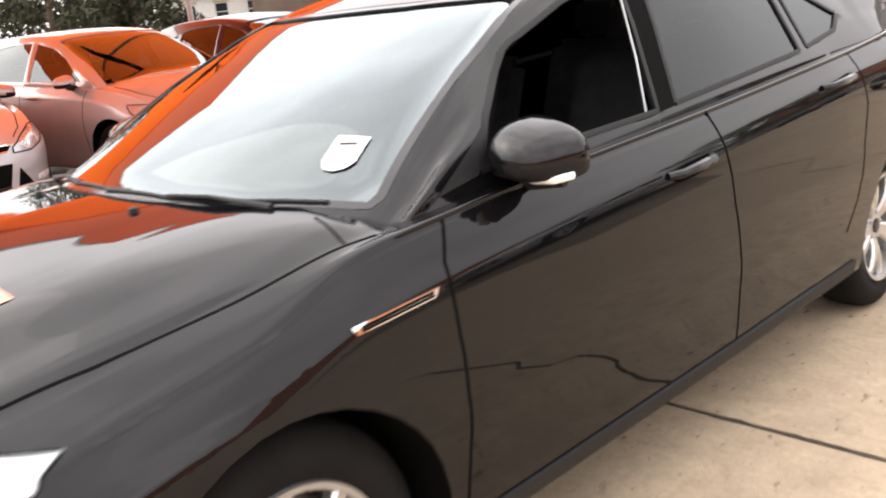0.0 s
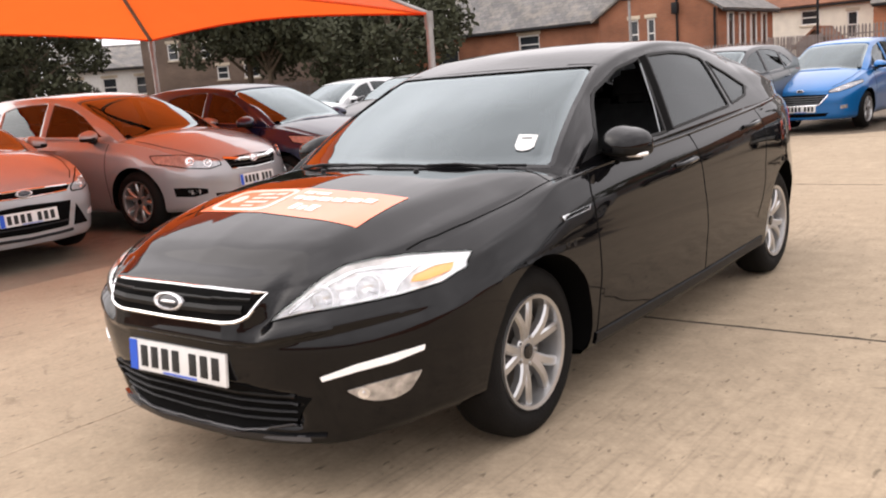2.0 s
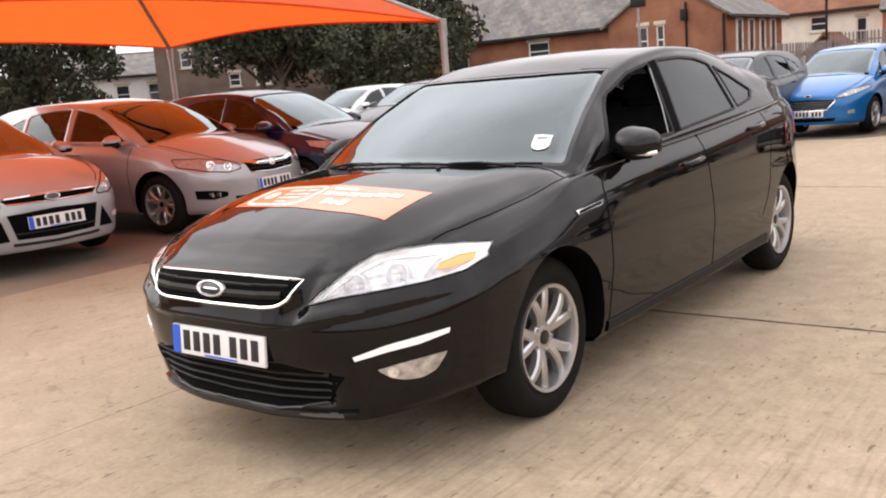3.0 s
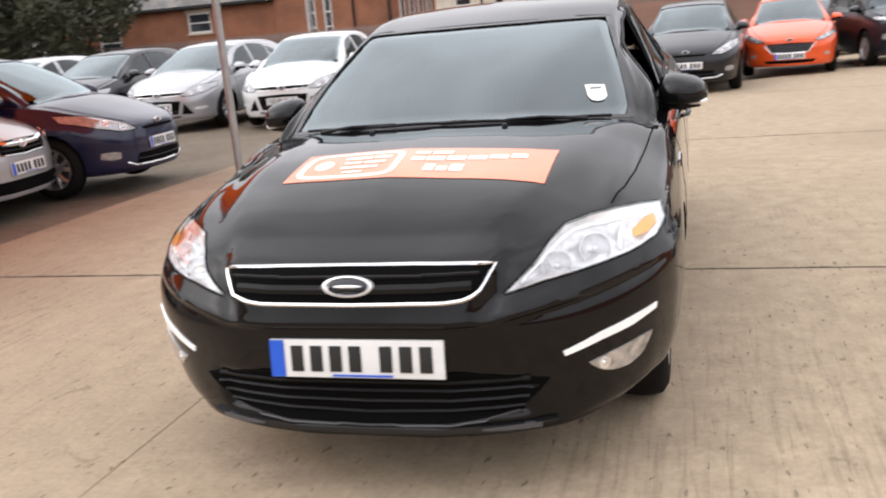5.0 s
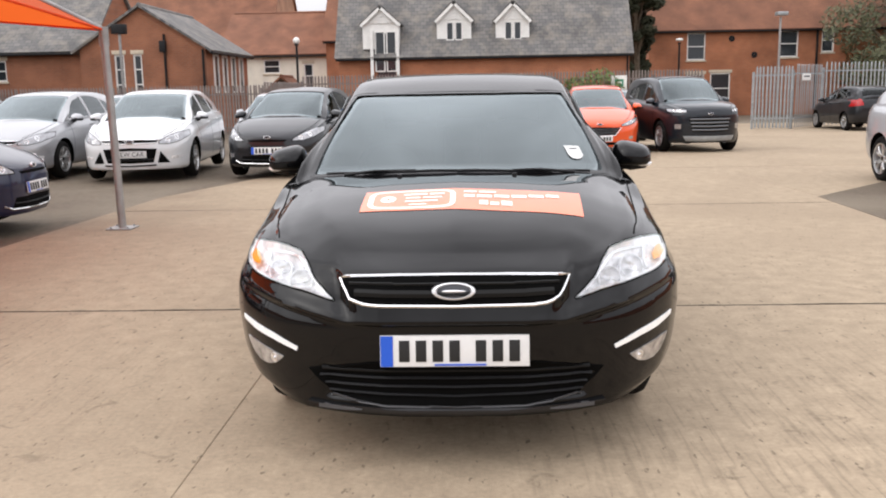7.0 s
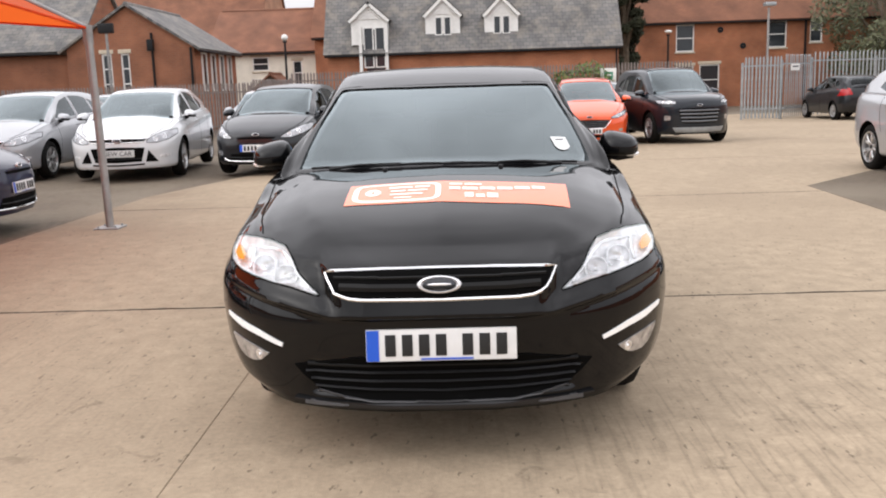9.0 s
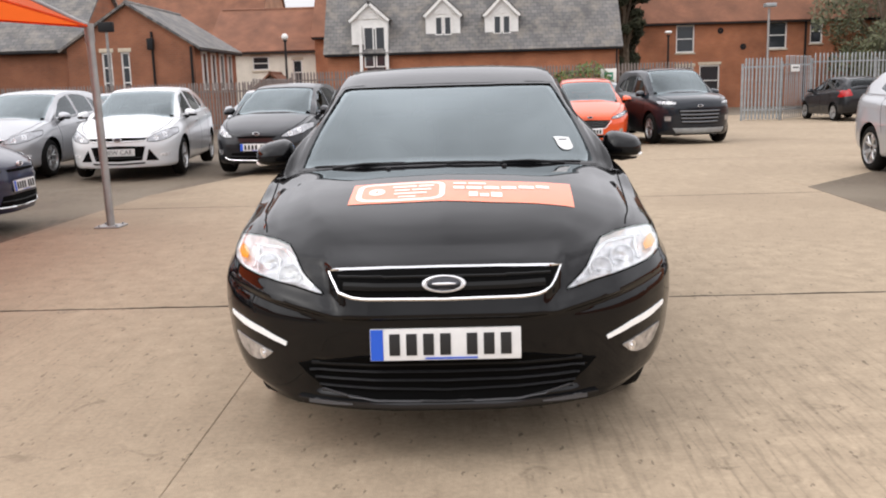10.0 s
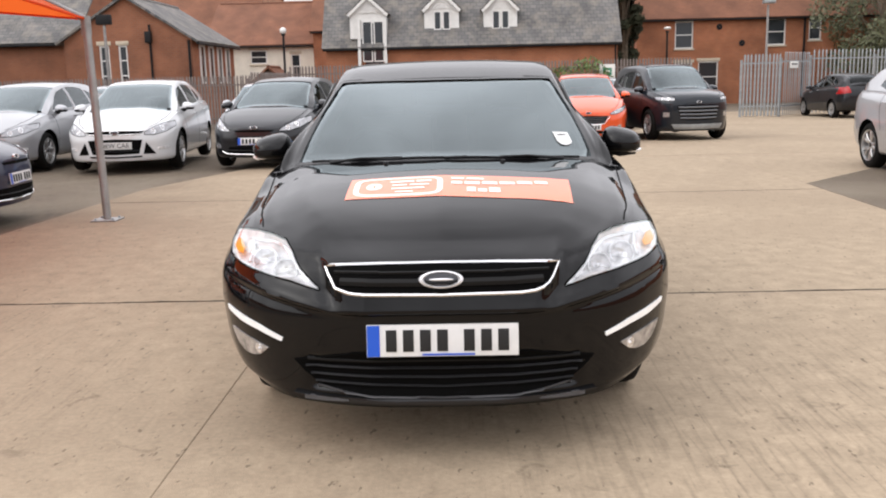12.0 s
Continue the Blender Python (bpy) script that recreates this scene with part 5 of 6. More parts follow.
def ground_z(y):
    """The yard falls gently away to its far side."""
    t = min(max((y - 10) / 20, 0), 1)
    return -0.2 * t * t * (3 - 2 * t)


def sheet(xs, ys, lift):
    bm = bmesh.new()
    grid_faces(bm, [[bm.verts.new((x, y, ground_z(y) + lift)) for x in xs] for y in ys])
    return bm


# ---- the yard ----
ys = [-400, -60, -20] + list(np.linspace(-10, 40, 51)) + [60, 120, 400, 1500]
g = link("ground", sheet([-1500, -300, -60, -30, -10, 0, 10, 30, 60, 300, 1500], ys, -0.03), ASPHALT)
tagged(g, "worn grey-brown asphalt yard", "ground", kind="structure")

slab_root = thing("pavement", "pale sandy concrete yard slabs with dark joints", "pavement", kind="structure")
SEAM_DIRT = mat("joint_filler", (0.04, 0.03, 0.021), 0.95, 0, 0.3, 20)
SLAB_DIRT = mat("slab_edge_dirt", (0.22, 0.17, 0.12), 0.95, 0, 0.3, 20)
CUTS_X = [-4.3, -0.98, 4.3, 9.6, 15.0, 20.4]
CUTS_Y = [-13.0, -7.5, -2.4, 2.57, 7.6, 12.6, 17.6, 23.0, 29.0, 35.0]


def edge_left(y):
    """Where the concrete ends against the asphalt bays."""
    return float(np.interp(y, [-20, 4, 9, 12.3, 14, 17.6], [-4.6, -4.35, -4.15, -3.25, 0.5, 4.3]))


for i, (x0, x1) in enumerate(zip(CUTS_X, CUTS_X[1:])):
    for y0, y1 in zip(CUTS_Y, CUTS_Y[1:]):
        bm = bmesh.new()
        rows = []
        for y in np.linspace(y0 + 0.013, y1 - 0.013, 12):
            a = max(x0, edge_left(y))
            if a > x1 - 0.3:
                continue
            rows.append([bm.verts.new((x, y, ground_z(y) + h)) for x, h in ((a + 0.001, -0.04), (a + 0.001, -0.003), (a + 0.004, 0), (x1 - 0.004, 0), (x1 - 0.001, -0.003), (x1 - 0.001, -0.04))])
        if len(rows) < 2:
            continue
        grid_faces(bm, rows)
        bm.faces.new(rows[0][::-1])
        bm.faces.new(rows[-1])
        part("slab", bm, CONCRETE, slab_root)
for y in CUTS_Y[1:-1]:
    if edge_left(y) < 14:
        part("joint", a_box(edge_left(y) + 0.02, 20.3, y - 0.013, y + 0.013, ground_z(y) - 0.03, ground_z(y) - 0.005), SEAM_DIRT, slab_root, smooth=False)
for x in CUTS_X[1:-1]:
    part("joint", a_box(x - 0.0025, x + 0.0025, -13, 9.8, -0.05, -0.004), SLAB_DIRT, slab_root, smooth=False)
# broken edges along the nearest joints
crack = random.Random(9)
for y in (-2.4, 2.57, 7.6):
    bm, rows, drift = bmesh.new(), [], 0.0
    for x in np.arange(edge_left(y) + 0.03, 12.0, 0.035):
        drift = 0.9 * drift + crack.uniform(-0.004, 0.004)
        half = 0.006 + 0.010 * crack.random() ** 3
        rows.append([bm.verts.new((x, y + drift - half, ground_z(y) + 0.0012)), bm.verts.new((x, y + drift + half, ground_z(y) + 0.0012))])
    grid_faces(bm, rows)
    part("cracked_joint", bm, SEAM_DIRT, slab_root, smooth=False)
patch = link("asphalt_patch", prism([(4.3, 8.15), (4.22, 5.8), (9.4, 5.0), (9.4, 12.4), (6.6, 10.6)], "z", -0.02, 0.004), ASPHALT, smooth=False)
tagged(patch, "dark asphalt patch let into the concrete", "pavement", kind="structure")

# ---- the black car and the cars around ----
main, main_surf, main_house = build_car("saloon_car", "glossy black five-door car with an orange bonnet sticker, side window down", SALOON, BLACK_PAINT, pose(0, 0, 0), detail=True, side_glass=PRIVACY_GLASS, open_window=True)

PLACES = [
    ("hatchback_car", "silver five-door hatchback parked under the orange canopy", HATCH, SILVER, -5.0, 2.2, 88),
    ("hatchback_car", "silver-beige hatchback with a chrome-barred grille, under the canopy", BAR_HATCH, SILVER, -4.9, 4.7, 97),
    ("small_car", "dark navy small hatchback parked by the canopy pole", SMALL_HATCH, NAVY, -4.5, 6.3, 94),
    ("hatchback_car", "silver hatchback in a row of parked cars", HATCH, SILVER, -7.8, 11.55, 1),
    ("hatchback_car", "white hatchback in a row of parked cars", HATCH, WHITE, -5.38, 11.3, 6),
    ("small_car", "black small hatchback beside a white one", SMALL_HATCH, DARK_PAINT, -3.22, 11.5, -5),
    ("small_car", "bright blue small hatchback facing the yard", SMALL_NEW, BLUE, -1.86, 13.8, -5),
    ("small_car", "black small hatchback with bright lamps in a row", SMALL_HATCH, DARK_PAINT, 0.86, 12.9, -4),
    ("small_car", "bright orange small hatchback in a row", SMALL_NEW, ORANGE_PAINT, 2.70, 15.8, -5),
    ("sport_utility_car", "dark grey tall sport utility car with silver skid plate", SUV, SLATE_PAINT, 5.16, 16.65, 8),
    ("hatchback_car", "silver hatchback seen from its rear side", HATCH, SILVER, 6.65, 6.35, 0),
    ("hatchback_car", "black hatchback in a row of parked cars", HATCH, DARK_PAINT, -10.4, 12.2, 1),
    ("hatchback_car", "white hatchback at the end of a row", HATCH, WHITE, -13.0, 12.8, 1),
    ("small_car", "white small hatchback behind an orange one", SMALL_HATCH, WHITE, 4.2, 22.4, 0),
    ("small_car", "black hatchback parked by the steel fence", SMALL_HATCH, DARK_PAINT, 13.2, 31.0, 181),
    ("small_car", "pale small car behind a row of parked cars", SMALL_HATCH, SILVER, -4.7, 18.0, 2),
    ("hatchback_car", "grey hatchback behind a row of parked cars", HATCH, SILVER, -8.6, 17.5, 0),
]
stock = {}
for nm, lb, sp, pt, x, y, turn in PLACES:
    mm = pose(x, y, ground_z(y + 1), 0, 0, turn)
    if (id(sp), pt.name) in stock:
        tagged(copy_thing(stock[(id(sp), pt.name)], mm), lb)
    else:
        stock[(id(sp), pt.name)] = build_car(nm, lb, sp, pt, mm, "parked cars", detail=False, words="NEW CAR" if pt is WHITE and sp is HATCH else "")[0]

# ---- fittings of the black car ----
sticker = part("bonnet_sticker", ruled([(-0.375, 0.450), (0.06, 0.431), (0.495, 0.411)], [(-0.372, 0.705), (0.06, 0.697), (0.508, 0.685)], 30, 10, main_surf.top, 0.002, 0.0), STICKER, main, "orange sticker with white lettering bars")


def on_sticker(u, v):
    """A place on the sticker: u across, v from its front edge to its back."""
    return -0.375 + 0.87 * u, (0.450 - 0.039 * u) + v * (0.255 + 0.019 * u)


def sticker_bar(u0, u1, v0, v1, name="lettering_bar"):
    return part(name, ruled([on_sticker(u0, v0), on_sticker(u1, v0)], [on_sticker(u0, v1), on_sticker(u1, v1)], 10, 3, main_surf.top, 0.0035, 0.0), STICKER_WHITE, sticker)


panel = []
for k in range(40):
    a = 2 * math.pi * k / 39
    cx, cy = math.cos(a), math.sin(a)
    panel.append(on_sticker(0.23 + 0.19 * (abs(cx) ** 0.35) * (1 if cx > 0 else -1), 0.5 + 0.40 * (abs(cy) ** 0.35) * (1 if cy > 0 else -1)))
part("panel_outline", ribbon(panel, 0.022, main_surf.top, 0.0035, 80), STICKER_WHITE, sticker)
part("panel_ring", ribbon([on_sticker(0.12 + 0.022 * math.cos(2 * math.pi * k / 24), 0.5 + 0.11 * math.sin(2 * math.pi * k / 24)) for k in range(25)], 0.026, main_surf.top, 0.0035, 40), STICKER_WHITE, sticker)
for u0, u1, v0, v1 in ((0.19, 0.30, 0.66, 0.76), (0.31, 0.38, 0.66, 0.76), (0.20, 0.27, 0.50, 0.58), (0.28, 0.37, 0.50, 0.58), (0.20, 0.35, 0.34, 0.42), (0.22, 0.30, 0.20, 0.26),
                       (0.47, 0.53, 0.76, 0.86), (0.54, 0.62, 0.76, 0.86), (0.47, 0.52, 0.52, 0.66), (0.53, 0.60, 0.52, 0.66), (0.61, 0.68, 0.54, 0.68), (0.69, 0.76, 0.56, 0.70), (0.77, 0.84, 0.60, 0.74), (0.85, 0.91, 0.64, 0.78),
                       (0.54, 0.58, 0.20, 0.40), (0.59, 0.63, 0.20, 0.34), (0.64, 0.69, 0.20, 0.40)):
    sticker_bar(u0, u1, v0, v1)

for sd in (-1, 1):
    p, n = main_surf.top(sd * 0.26, 1.045)
    part("washer_jet", lathe([(-0.01, 0.012), (0.008, 0.011), (0.011, 0.007), (0.012, 0.001)], 14), PLASTIC, main, m=Matrix.Translation(p) @ pose(0, 0, 0, 0, -90, 0))
    vent = part("side_vent", ruled([(1.125, 0.788), (1.322, 0.800)], [(1.115, 0.804), (1.335, 0.818)], 12, 4, lambda a, b, sd=sd: main_surf.side(a, b, sd), 0.006, 0.01), CHROME, main, "slim chrome wing vent")
    for k in (0.26, 0.62):
        part("slot", ribbon([(1.135, 0.789 + 0.016 * k), (1.318, 0.801 + 0.017 * k)], 0.005, lambda a, b, sd=sd: main_surf.side(a, b, sd), 0.0075, 12), SEAM, vent)
    part("sill_trim", ribbon([(1.34, 0.27), (2.4, 0.275), (3.36, 0.29)], 0.05, lambda a, b, sd=sd: main_surf.side(a, b, sd), 0.003, 30, thick=0.006), PLASTIC, main)
    part("sail_panel", ruled([(1.44, 0.965), (1.57, 0.985)], [(1.48, 0.99), (1.63, 1.078)], 6, 5, lambda a, b, sd=sd: main_house.side(a, b, sd), 0.003, 0.004), PLASTIC, main)
    part("pillar_cover", ruled([(2.275, 1.008), (2.355, 1.014)], [(2.37, 1.366), (2.452, 1.377)], 4, 8, lambda a, b, sd=sd: main_house.side(a, b, sd), 0.0025, 0.004), SEAM, main, "black centre pillar")
    part("window_channel", tube([(sd * 0.785, 2.235, 1.005), (sd * 0.735, 2.275, 1.15), (sd * 0.655, 2.325, 1.335)], 0.0035, 8), STEEL, main, "bright window channel")

for sd in (-1, 1):
    part("chin_blade", ruled([(sd * 0.335, 0.236), (sd * 0.40, 0.235), (sd * 0.495, 0.236)], [(sd * 0.335, 0.240), (sd * 0.40, 0.247), (sd * 0.495, 0.252)], 16, 3, main_surf.front, 0.016, 0.012), LIP_GREY, main, "grey chin blade")
part("chin_spoiler", ruled([(-0.54, 0.246), (-0.4, 0.234), (0, 0.226), (0.4, 0.234), (0.54, 0.246)], [(-0.54, 0.254), (-0.4, 0.250), (0, 0.240), (0.4, 0.250), (0.54, 0.254)], 30, 4, main_surf.front, 0.013, 0.01), GLOSS_BLACK, main)
part("grille_lip", ribbon([(-0.45, 0.284), (-0.35, 0.266), (-0.25, 0.256), (0, 0.248), (0.25, 0.256), (0.35, 0.266), (0.45, 0.284)], 0.006, main_surf.front, 0.007, 60, thick=0.006), LIP_GREY, main, "thin grey lower lip")
SCREEN_FOOT = SALOON["screen"]["low"]


def at_foot(x, back):
    """A place just ahead of the windscreen's lower edge."""
    y = float(np.interp(x, [q[0] for q in SCREEN_FOOT], [q[1] for q in SCREEN_FOOT]))
    hits = [g[0] for g in (main_house.top(x, y + back), main_surf.top(x, y + back)) if g]
    return max(hits, key=lambda q: q.z)


for x0, x1, back in ((-0.63, 0.10, 0.006), (0.0, 0.63, 0.002)):
    pts = [at_foot(x, back) + Vector((0, 0, 0.004)) for x in np.linspace(x0, x1, 16)]
    w = part("wiper", tube(pts, 0.0045, 8), PLASTIC, main, "black wiper blade")
    i0, i1 = (2, 9) if x0 < -0.3 else (13, 6)
    part("wiper_arm", tube([at_foot(x0 + (x1 - x0) * i0 / 15, -0.035) + Vector((0, 0, 0.004)), pts[(i0 + i1) // 2] + Vector((0, -0.008, 0.005)), pts[i1] + Vector((0, 0, 0.004))], [0.009, 0.005, 0.004], 8), PLASTIC, w)

disc = part("tax_disc", ruled([(0.535, 1.36), (0.552, 1.342), (0.578, 1.347), (0.600, 1.367), (0.609, 1.39)], [(0.517, 1.427), (0.535, 1.433), (0.558, 1.441), (0.578, 1.448), (0.594, 1.454)], 12, 8, main_house.top, 0.0, 0.0), PAPER, main, "white paper permit in the windscreen")
part("caption_bar", ruled([(0.542, 1.405), (0.582, 1.424)], [(0.540, 1.411), (0.580, 1.430)], 4, 3, main_house.top, 0.0015, 0.0), INK, disc)
part("screen_border", ribbon(SALOON["screen"]["low"] + SALOON["screen"]["high"][::-1] + SALOON["screen"]["low"][:1], 0.022, main_house.top, 0.001, 120), GLOSS_BLACK, main)
part("rear_view_mirror", a_box(-0.12, 0.12, -0.02, 0.02, -0.035, 0.035, bevel=0.012), CABIN, main, m=pose(0, 1.98, 1.25, 12, 0, 0))


# ---- the canopy ----
canopy = thing("canopy", "orange fabric canopy with a peaked top on steel poles", "canopy")
CORNERS = [(-3.68, 6.35, 2.03), (-9.3, 6.8, 2.22), (-9.4, 1.0, 2.2), (-3.75, 0.7, 2.14)]
PEAK = Vector((-6.5, 3.7, 4.0))
for k in range(4):
    a, b = Vector(CORNERS[k]), Vector(CORNERS[(k + 1) % 4])
    bm, rows = bmesh.new(), []
    for j in range(13):
        v = j / 12
        row = []
        for i in range(17):
            u = i / 16
            edge = a.lerp(b, u) + (PEAK - a.lerp(b, u)) * 0.035 * math.sin(math.pi * u) + Vector((0, 0, 0.06 * math.sin(math.pi * u)))
            q = edge.lerp(PEAK, v)
            q.z = edge.z + (PEAK.z - edge.z) * (0.86 * v + 0.14 * v**3)
            row.append(bm.verts.new(q))
        rows.append(row)
    grid_faces(bm, rows)
    bmesh.ops.remove_doubles(bm, verts=bm.verts, dist=1e-4)
    part("fabric", bm, CANVAS, canopy, "taut orange fabric")
    part("hip_strut", tube([a, a.lerp(PEAK, 0.5) - Vector((0, 0, 0.10)), PEAK - Vector((0, 0, 0.06))], 0.03, 10), POLE_STEEL, canopy)
    hem = [a.lerp(b, u) + (PEAK - a.lerp(b, u)) * 0.035 * math.sin(math.pi * u) + Vector((0, 0, 0.06 * math.sin(math.pi * u))) for u in np.linspace(0, 1, 17)]
    part("hem", tube(hem, 0.014, 8), CANVAS, canopy)
    foot = (-3.58, 6.2, 0.0) if k == 0 else (a.x, a.y, 0.0)
    post = part("pole", tube([foot, (a.x, a.y, a.z + 0.02)], 0.040, 16), POLE_STEEL, canopy)
    part("base_plate", a_box(foot[0] - 0.13, foot[0] + 0.13, foot[1] - 0.13, foot[1] + 0.13, 0.0, 0.015, bevel=0.004), POLE_STEEL, post)
    part("collar", tube([(a.x, a.y, a.z - 0.16), (a.x, a.y, a.z + 0.03)], 0.050, 16), POLE_STEEL, post)
    for dx, dy in ((-0.09, -0.09), (0.09, -0.09), (0.09, 0.09), (-0.09, 0.09)):
        part("bolt", tube([(foot[0] + dx, foot[1] + dy, 0.012), (foot[0] + dx, foot[1] + dy, 0.032)], 0.011, 6), STEEL, post)
heater = part("strip_light", a_box(-0.6, 0.6, -0.09, 0.09, -0.05, 0.05, bevel=0.01), PLASTIC, canopy, "dark strip light under the fabric", m=pose(-7.3, 4.9, 2.85, 0, 0, 30))
part("bracket", tube([(0, 0, 0.04), (0, 0, 0.30)], 0.015, 8), POLE_STEEL, heater)


# ---- steel fences ----
def pale_mesh(h):
    bm = bmesh.new()
    prof = [(-0.034, 0.012), (-0.02, -0.006), (0, -0.012), (0.02, -0.006), (0.034, 0.012)]
    rows = []
    for z, k in ((0, 1), (h - 0.12, 1), (h - 0.05, 0.9), (h, 0.12)):
        rows.append([bm.verts.new((x * k, y, z)) for x, y in prof])
    grid_faces(bm, rows)
    return bm


def fence(a, b, h, label, step=0.155, steel=STEEL):
    a, b = Vector((*a, 0)), Vector((*b, 0))
    d = b - a
    L, ang = d.length, math.degrees(math.atan2(d.y, d.x))
    z = ground_z(min(a.y, b.y))
    f = thing("palisade_fence", label, "fence", pose(a.x, a.y, z, 0, 0, ang))
    for zz in (0.35, h - 0.35):
        part("rail", a_box(0, L, 0.015, 0.06, zz, zz + 0.05), steel, f)
    for k in range(int(L / 2.75) + 1):
        part("post", a_box(k * 2.75 - 0.04, k * 2.75 + 0.04, 0.06, 0.16, 0, h - 0.2), steel, f)
    first = None
    for k in range(int(L / step)):
        m = pose(0.1 + k * step, 0, 0.04, random.uniform(-0.4, 0.4), random.uniform(-0.5, 0.5), 0)
        if first is None:
            first = part("pale", pale_mesh(h - 0.04), steel, f, smooth=False, m=m)
        else:
            share(first, f, m)
    return f


fence((-34, 29), (-7.2, 29), 1.86, "weathered grey-brown steel palisade fence behind parked cars", 0.105, OLD_STEEL)
fence((-7.2, 29), (-6.6, 33), 1.95, "short weathered steel palisade fence return", 0.11, OLD_STEEL)
fence((-6.6, 33), (9.1, 33), 2.2, "weathered steel palisade fence before a brick cottage", 0.12, OLD_STEEL)
fence((10.05, 29.9), (11.4, 29.6), 2.2, "open grey steel palisade gate leaf", 0.12)
fence((11.45, 29.7), (13.2, 31.7), 2.25, "grey steel palisade fence beside a gate", 0.19)
fence((13.2, 31.7), (30, 36.0), 2.35, "tall grey steel palisade fence under trees", 0.17)
notice = thing("notice_board", "white board with a green panel on a fence", "sign", pose(5.8, 32.93, 1.52))
part("board", a_box(-0.30, 0.30, -0.03, 0.0, -0.28, 0.28, bevel=0.008), WHITE_TRIM, notice)
part("panel", a_box(-0.17, 0.17, -0.036, -0.02, -0.14, 0.14), SIGN_GREEN, notice)
part("panel_bar", a_box(-0.11, 0.11, -0.040, -0.03, -0.03, 0.05), WHITE_TRIM, notice)
gate_sign = thing("gate_sign", "small pale sign on the steel gate", "sign", pose(12.0, 30.25, 1.60, 0, 0, 48))
part("board", a_box(-0.35, 0.35, -0.03, 0.0, -0.12, 0.12, bevel=0.006), WHITE_TRIM, gate_sign)
part("lettering_bar", a_box(-0.25, 0.25, -0.034, -0.02, 0.0, 0.05), INK, gate_sign)


# ---- buildings ----
def window(parent, x0, x1, z0, z1, y, sill=True, lintel=True, bars=1):
    """A sash window set into a wall whose face is at y."""
    w = part("window", a_box(x0 + 0.05, x1 - 0.05, y + 0.09, y + 0.10, z0 + 0.05, z1 - 0.05), PANE, parent, smooth=False)
    fr = bmesh.new()
    for a in ((x0, x0 + 0.06, z0, z1), (x1 - 0.06, x1, z0, z1), (x0 + 0.06, x1 - 0.06, z0, z0 + 0.07), (x0 + 0.06, x1 - 0.06, z1 - 0.07, z1)):
        box(fr, a[0], a[1], y + 0.04, y + 0.12, a[2], a[3])
    for k in range(bars):
        zz = z0 + (z1 - z0) * (k + 1) / (bars + 1)
        box(fr, x0 + 0.06, x1 - 0.06, y + 0.05, y + 0.115, zz - 0.025, zz + 0.025)
    part("frame", fr, WHITE_TRIM, w, smooth=False)
    if sill:
        part("sill", a_box(x0 - 0.06, x1 + 0.06, y - 0.06, y + 0.10, z0 - 0.08, z0, bevel=0.01), STONE, w)
    if lintel:
        part("lintel", a_box(x0 - 0.08, x1 + 0.08, y - 0.02, y + 0.06, z1, z1 + 0.16, bevel=0.008), STONE, w)
    return w


def gable_house(name, label, x0, x1, y0, y1, eave, ridge, along, wall_m, wall_side, roof_m, base=-0.25, over=0.25, windows=(), gutter=True):
    h = thing(name, label, "building")
    front = part("wall", a_box(x0, x1, y0, y0 + 0.3, base, eave), wall_m, h, smooth=False)
    if windows:
        cut(front, [a_box(a, b, y0 - 0.3, y0 + 0.6, c, d) for a, b, c, d, *_ in windows])
        for pl in front.data.polygons:
            pl.use_smooth = False
        for a, b, c, d, *r in windows:
            window(h, a, b, c, d, y0, bars=r[0] if r else 1)
    part("wall", a_box(x0, x1, y1 - 0.3, y1, base, eave), wall_m, h, smooth=False)
    part("wall", a_box(x0, x0 + 0.3, y0 + 0.3, y1 - 0.3, base, eave), wall_side, h, smooth=False)
    part("wall", a_box(x1 - 0.3, x1, y0 + 0.3, y1 - 0.3, base, eave), wall_side, h, smooth=False)
    if along == "x":
        c, half, run_len = (y0 + y1) / 2, (y1 - y0) / 2 + over, (x1 - x0) / 2 + 0.15
        k = (ridge - eave) / (half - over)
        spots = [pose((x0 + x1) / 2, c, ridge, 0, 0, 0), pose((x0 + x1) / 2, c, ridge, 0, 0, 180)]
        for xx in (x0, x1 - 0.3):
            part("gable", prism([(y0, eave), (y1, eave), (c, ridge - 0.02)], "x", xx, xx + 0.3), wall_side, h, smooth=False)
        if gutter:
            part("gutter", tube([(x0 - 0.1, y0 - over, eave - k * over - 0.02), (x1 + 0.1, y0 - over, eave - k * over - 0.02)], 0.055, 8), PLASTIC, h)
    else:
        c, half, run_len = (x0 + x1) / 2, (x1 - x0) / 2 + over, (y1 - y0) / 2 + 0.2
        k = (ridge - eave) / (half - over)
        spots = [pose(c, (y0 + y1) / 2, ridge, 0, 0, -90), pose(c, (y0 + y1) / 2, ridge, 0, 0, 90)]
        for yy in (y0, y1 - 0.3):
            part("gable", prism([(x0, eave), (x1, eave), (c, ridge - 0.02)], "y", yy, yy + 0.3), wall_m, h, smooth=False)
        if gutter:
            part("gutter", tube([(x1 + over, y0 - 0.1, eave - k * over - 0.02), (x1 + over, y1 + 0.1, eave - k * over - 0.02)], 0.055, 8), PLASTIC, h)
    for m in spots:
        run = math.hypot(half, half * k)
        part("roof", a_box(-run_len, run_len, -run, 0, 0, 0.09), roof_m, h, smooth=False, m=m @ pose(0, 0, 0, math.degrees(math.atan(k)), 0, 0))
    part("ridge_tiles", tube([(x0, c, ridge + 0.07), (x1, c, ridge + 0.07)] if along == "x" else [(c, y0 - 0.1, ridge + 0.07), (c, y1 + 0.1, ridge + 0.07)], 0.10, 8), roof_m, h)
    return h


